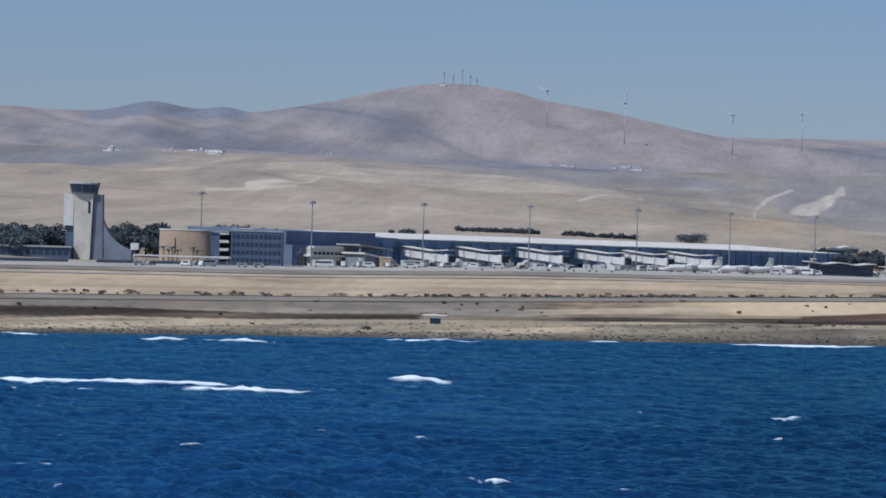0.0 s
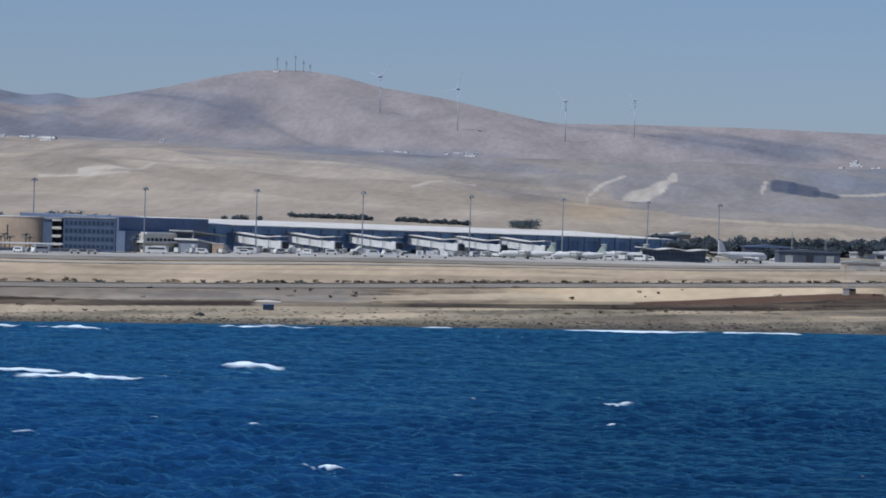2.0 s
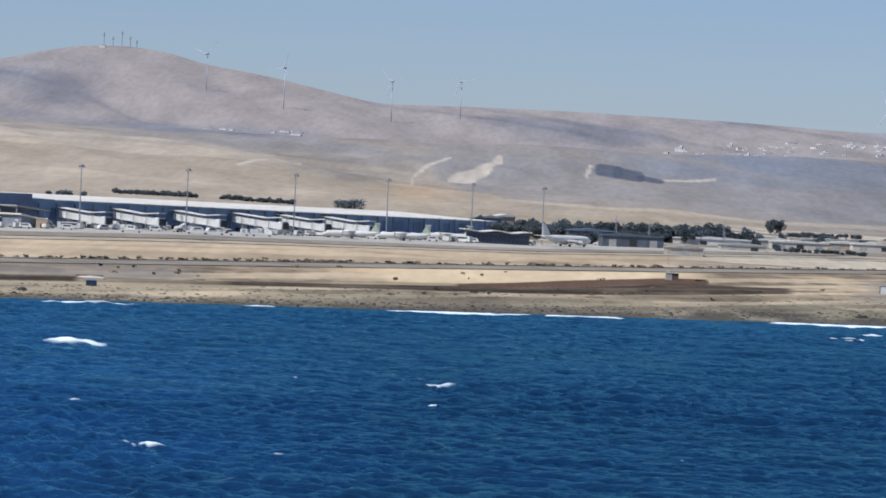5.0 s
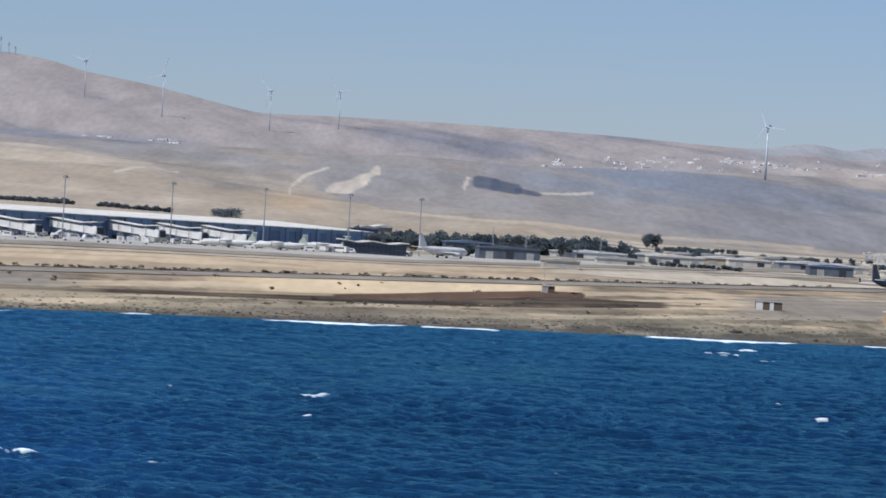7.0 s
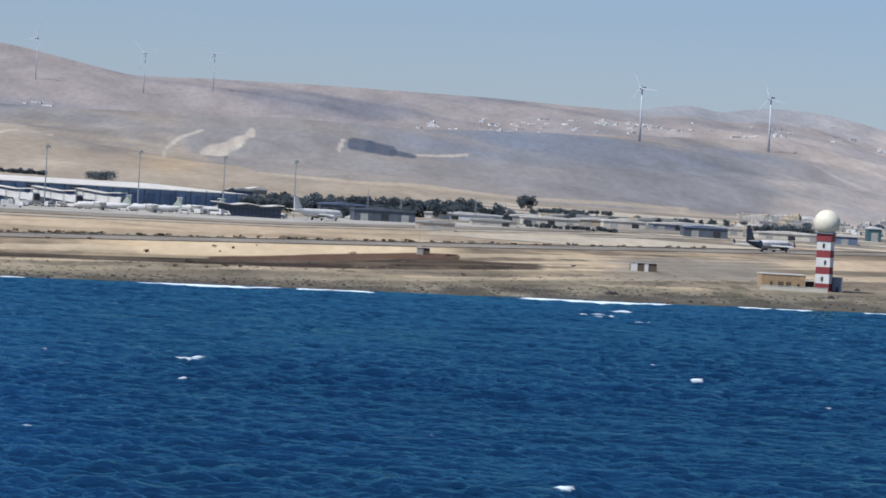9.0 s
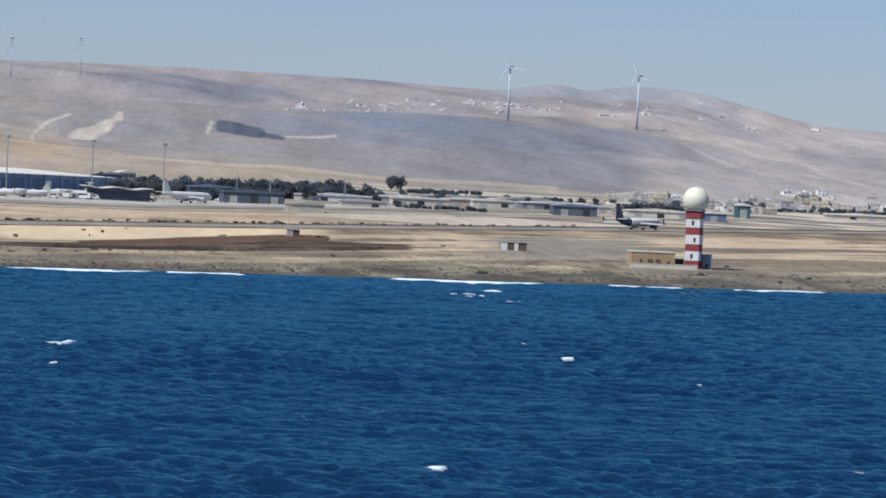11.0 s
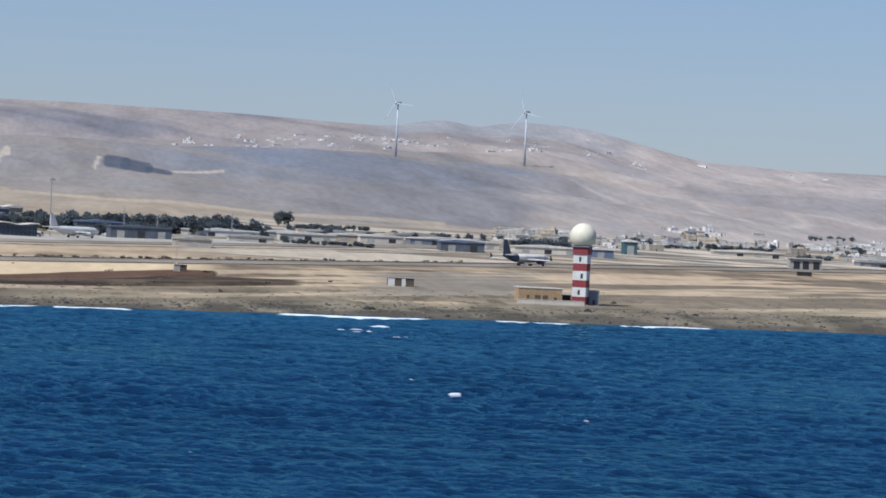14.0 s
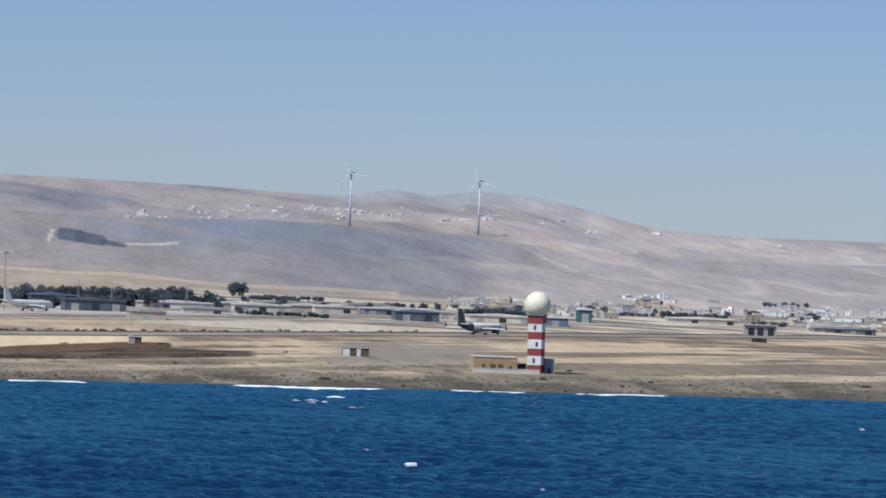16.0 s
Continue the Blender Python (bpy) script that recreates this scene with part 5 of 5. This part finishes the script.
def litter(name, count, low, high, wide, tall, mat, label, seed):
    """Many small uneven lumps on the ground between two shares of the way from shore to runway."""
    rs = np.random.RandomState(seed)
    b = rs.uniform(-11.8, 10.6, count)
    sh = shore_at(b)
    clump = fractal(b * 29.0, b * 0 + 5, 18, 3)
    w = np.clip(low + (high - low) * rs.rand(count) ** 1.4 + 0.15 * clump * (high - low), low, high)
    d = sh + 3 + w * (line_at(b, RUN_C, 2600) - 55 - sh)
    a = np.radians(b)
    base = np.stack([d * np.sin(a), d * np.cos(a), height(b, d)], -1)
    size = rs.uniform(0.35, 1.0, (count, 1)) ** 1.6
    ring = [(math.cos(k * math.pi / 3), math.sin(k * math.pi / 3), -0.25) for k in range(6)]
    ring += [(0.72 * math.cos(k * math.pi / 3 + 0.4), 0.72 * math.sin(k * math.pi / 3 + 0.4), 0.62) for k in range(6)] + [(0, 0, 1.0)]
    shape = np.array(ring)[None] * np.array((wide, wide, tall)) * size[:, None] * rs.uniform(0.65, 1.3, (count, 13, 3))
    co = (base[:, None] + shape).reshape(-1, 3)
    faces = [(k, (k + 1) % 6, 6 + (k + 1) % 6, 6 + k) for k in range(6)] + [(6 + k, 6 + (k + 1) % 6, 12) for k in range(6)]
    me = bpy.data.meshes.new(name)
    me.from_pydata(co.tolist(), [], [tuple(13 * i + v for v in f) for i in range(count) for f in faces])
    me.materials.append(mat)
    return tagged(new(name, me), label, name.split("_")[-1], kind="stuff")


litter("lava_stones", 2400, 0.0, 0.14, 0.85, 0.42, M["cobble"], "scattered dark lava stones along the shore", 5)
litter("dry_scrub", 2000, 0.04, 0.46, 1.0, 0.34, M["scrub"], "low dry scrub scattered over the coastal sand", 9)


# ---- houses ----
def house(kind, far=False):
    w, dp, h = ((9, 8, 3.6), (13, 9, 6.4), (17, 8, 3.8), (8, 7, 6.0))[kind]
    wall = (M["ochre"], M["ochre"], M["render"], M["render"])[kind]
    if far:
        wall = M["far_wall"]
    ob = new("house")
    part("wall", box(-w / 2, w / 2, 0, dp, -3.0, h), wall, ob)
    part("parapet", box(-w / 2 - 0.2, w / 2 + 0.2, -0.2, dp + 0.2, h, h + 0.45), M["roof"], ob)
    if kind in (1, 3):
        part("stair_head", box(w * 0.05, w * 0.42, dp * 0.3, dp * 0.8, h + 0.45, h + 2.6), wall, ob)
    for k in range(1 if h < 5 else 2):
        n = 2 if far else max(2, int(w / 3.4))
        for i in range(n):
            x = -w / 2 + (i + 0.5) * w / n
            if k == 0 and i == n // 2:
                part("door", box(x - 0.55, x + 0.55, -0.1, 0.1, 0, 2.1), M["dark"], ob)
            else:
                win = part("window", box(x - 0.6, x + 0.6, -0.08, 0.1, 0.95 + 2.9 * k, 2.2 + 2.9 * k), M["glass"], ob)
                if not far:
                    part("sill", box(x - 0.75, x + 0.75, -0.2, 0.05, 0.82 + 2.9 * k, 0.93 + 2.9 * k), M["white"], win)
    lab = ("small flat-roofed sand-coloured house", "two-storey sand-coloured house with flat roof", "long low pale rendered house with flat roof", "pale two-storey house with roof stair head")[kind]
    if far:
        return tagged(ob, "small pale flat-roofed house on the hillside", "house", "hillside houses")
    return tagged(ob, lab, "house", "houses of the village")


homes = [house(k) for k in (0, 0, 1, 2, 3, 2)]
far_homes = [house(k, True) for k in (0, 2, 3)]


def cluster(b0, b1, d0, d1, count, size, choice, turn=0):
    for i in range(count):
        h = rnd.choice(choice)
        b, d = rnd.uniform(b0, b1), rnd.uniform(d0, d1)
        p = spot(b, d)
        m = pose(p.x, p.y, p.z, 0, 0, turn + rnd.uniform(-28, 28))
        if h.name not in used:
            used.add(h.name)
            h.matrix_basis = m
            o = h
        else:
            o = copy_thing(h, m)
        k = size * rnd.uniform(0.75, 1.2)
        o.scale = (k * rnd.uniform(1.0, 1.5), k, k * rnd.uniform(0.65, 1.0))


for b0, d0, b1, d1, count in ((4.767, 2740, 5.734, 3017, 18), (4.767, 2543, 5.734, 2720, 12), (5.872, 2512, 6.908, 2963, 22), (6.804, 3088, 7.461, 3260, 13), (7.323, 2614, 8.635, 3143, 26),
                              (8.048, 3297, 8.151, 3317, 1), (8.635, 2843, 10.224, 3409, 34), (8.980, 2586, 10.224, 2781, 22), (1.382, 2406, 2.901, 2532, 8), (2.901, 2485, 4.697, 2626, 12)):
    cluster(b0, b1, min(d0, d1), max(d0, d1), count, 0.58, homes + far_homes[:2])
for b0, d0, b1, d1, count in ((4.767, 2823, 5.734, 3079, 8), (6.804, 3156, 7.668, 3295, 9), (8.635, 2785, 10.224, 3430, 24), (8.980, 2586, 10.224, 2781, 8), (6.217, 2679, 8.290, 3042, 12)):
    cluster(b0, b1, min(d0, d1), max(d0, d1), count, 0.55, far_homes)
# far villages on the slopes
for b0, d0, b1, d1, count in ((-10.155, 3821, -9.948, 3859, 4), (-9.464, 3765, -8.670, 4041, 12), (-7.461, 4050, -7.405, 4066, 1), (-4.767, 4209, -4.421, 4230, 5), (-4.007, 4207, -3.592, 4231, 6),
                              (0.760, 4225, 2.280, 4400, 34), (2.280, 4240, 4.283, 4420, 46), (4.283, 4200, 5.450, 4420, 16), (5.803, 4257, 7.323, 4667, 14), (8.290, 4442, 8.911, 4646, 4)):
    cluster(b0, b1, min(d0, d1), max(d0, d1), count, 0.42, far_homes)


def hangar(name, bd, turn, w, dp, h, wall, roof, label):
    ob = thing(name, bd[0], bd[1], turn, label, "hangar", "sheds on the plain")
    part("wall", box(-w / 2, w / 2, 0, dp, -1.5, h), wall, ob)
    part("roof", prism([(-w / 2 - 0.4, h), (w / 2 + 0.4, h), (w / 2 + 0.4, h + 0.5), (0, h + 1.4), (-w / 2 - 0.4, h + 0.5)], -0.5, dp + 0.4), roof, ob)
    k = max(1, int(w / 9))
    for i in range(k):
        x = -w / 2 + (i + 0.5) * w / k
        part("gate", box(x - 1.8, x + 1.8, -0.12, 0.1, -0.3, h * 0.7), M["dark"] if i % 2 else M["grey_roof"], ob)
    return ob


hangar("hangar", (6.141, 2386), 3, 13, 14, 4.0, M["slate"], M["roof"], "blue metal hangar with pale roof")
hangar("hangar", (5.492, 2382), 3, 34, 14, 3.2, M["concrete"], M["roof"], "long low pale concrete hangar")
hangar("hangar", (6.500, 2465), 5, 7, 8, 6.6, M["teal"], M["white"], "tall narrow teal shed with white roof")
hangar("hangar", (1.161, 2174), 8, 17, 10, 3.4, M["render"], M["grey_roof"], "dull rendered hangar with pillared front")
hangar("hangar", (7.944, 2584), 4, 40, 8, 2.4, M["render"], M["roof"], "very long low pale shed")
hangar("hangar", (-1.036, 2360), 20, 9, 10, 9.0, M["ochre"], M["roof"], "small ochre block beside the terminal end")
hangar("hangar", (-1.230, 2338), 20, 11, 10, 8.6, M["shade_concrete"], M["grey_roof"], "grey block at the terminal end")
for k, (b, d) in enumerate(((2.072, 2475), (2.556, 2387), (2.970, 2509), (3.454, 2387), (3.869, 2536), (4.214, 2395), (1.865, 2277), (4.559, 2386), (9.671, 2574))):
    hangar("hangar", (b, d), 6 + 3 * (k % 3), 22 + 7 * (k % 3), 9, 2.6 + 0.5 * (k % 2), (M["render"], M["concrete"], M["shade_concrete"])[k % 3], M["roof"] if k % 2 else M["grey_roof"], ("low pale rendered shed on the plain", "low grey concrete shed on the plain")[k % 2])


def wave_hall(bd, turn, w, h):
    """A glazed hall under a roof of two shallow waves."""
    ob = thing("pier_hall", bd[0], bd[1], turn, "dark glazed pier hall under a pale wavy roof", "hall")
    part("wall", box(-w / 2, w / 2, 0, 14, -1.5, h - 0.9), M["sheet"], ob)
    top = [(-w / 2 - 1 + (w + 2) * i / 24, h + 0.4 * math.cos(i / 24 * 4.2 * math.pi) - 0.5 * i / 24) for i in range(25)]
    part("roof", prism([(x, z - 0.45) for x, z in top] + top[::-1], -1.5, 15), M["roof"], ob, "pale wavy roof plate")
    facade(ob, -w / 2 + 0.5, w / 2 - 0.5, 0, 0.6, 2, 2.6, 2.0, M["navy"])
    return ob


wave_hall((-1.13, 2195), 12, 30, 6.4)
hangar("cargo_hall", (0.52, 2262), 10, 30, 12, 5.2, M["sheet"], M["sheet"], "long dark slate cargo hall beside the apron")
hangar("cargo_hall", (0.02, 2330), 10, 24, 10, 6.0, M["sheet"], M["slate"], "dark metal cargo hall with slate roof")
hangar("hangar", (1.50, 2408), 8, 42, 10, 2.9, M["white"], M["white"], "long low white hall with white roof")
hangar("hangar", (2.36, 2440), 8, 32, 10, 3.0, M["render"], M["roof"], "long low pale shed with dark gateways")
hangar("hangar", (3.15, 2412), 8, 26, 10, 3.0, M["ochre"], M["roof"], "low sand-coloured shed with dark gateways")
hangar("hangar", (4.45, 2330), 6, 22, 12, 4.6, M["sheet"], M["slate"], "dark grey hangar with flat slate roof")


# ---- wind turbines and hill-top masts ----
def wind_turbine(tall, blade, turn, first_blade, mat, stout=1.0):
    ob = new("wind_turbine")
    part("tower", smooth(tube((0, 0, -4), (0, 0, tall), stout * tall * 0.024, stout * tall * 0.013, 16)), mat, ob)
    nac = part("nacelle", box(-1.2 * stout, 1.2 * stout, -2.6 * stout, 4.0 * stout, tall - 0.6 * stout, tall + 1.7 * stout, bevel=0.3), mat, ob)
    hub = part("hub", smooth(tube((0, -3.9, tall + 0.5), (0, -2.4, tall + 0.5), 0.5, 1.2, 14)), mat, ob)
    for k in range(3):
        a = radians(first_blade + 120 * k)
        c, s = math.cos(a), math.sin(a)
        pts = [(0.4, -0.55), (blade * 0.22, -0.75), (blade, -0.15), (blade, 0.12), (blade * 0.2, 0.4), (0.4, 0.4)]
        out = [(s * r - c * w, tall + 0.5 + c * r + s * w) for r, w in pts]
        part("blade", prism(out, -3.3, -2.95), mat, ob)
    ob["label"] = "white three-bladed wind turbine standing on the hillside"
    return tagged(ob, "", "wind turbine", "wind turbines")


for (b, d), tall, blade, turn, fb in ((((3.578, 3899)), 44, 19, -38, 96), (((5.153, 4004)), 45, 19, -38, 102), (((-2.501, 4486)), 38, 17, -30, 75), (((-1.658, 4566)), 36, 17, -30, 82),
                                      (((-3.820, 4416)), 38, 17, -30, 20), (((-4.773, 4490)), 34, 17, -30, 50)):
    wt = wind_turbine(tall, blade, turn, fb, M["turbine"] if tall > 40 else M["hazy_turbine"], 1.0 if tall > 40 else 0.55)
    p = spot(b, d)
    wt.matrix_basis = pose(p.x, p.y, p.z, 0, 0, turn)
for u, h in ((-8.0 + 1.96, 15), (-5.93, 11), (-5.82, 17), (-5.72, 12), (-5.64, 9)):
    am = thing("antenna_mast", u, 4750, 0, "thin grey antenna mast on the hilltop", "antenna", "hilltop antennas", sink=1.5)
    part("pole", tube((0, 0, 0), (0, 0, h + 1.5), 0.4, 0.25, 6), M["steel"], am)
    part("panel", box(-0.8, 0.8, -0.3, 0.3, h - 2.5, h), M["steel"], am)
cb = thing("mast_cabin", -6.06, 4745, 0, "small white cabin under the hilltop masts", "cabin", sink=0.5)
part("wall", box(-3, 3, 0, 4, 0, 3.2), M["white"], cb)
part("roof", box(-3.2, 3.2, -0.2, 4.2, 3.2, 3.5), M["roof"], cb)
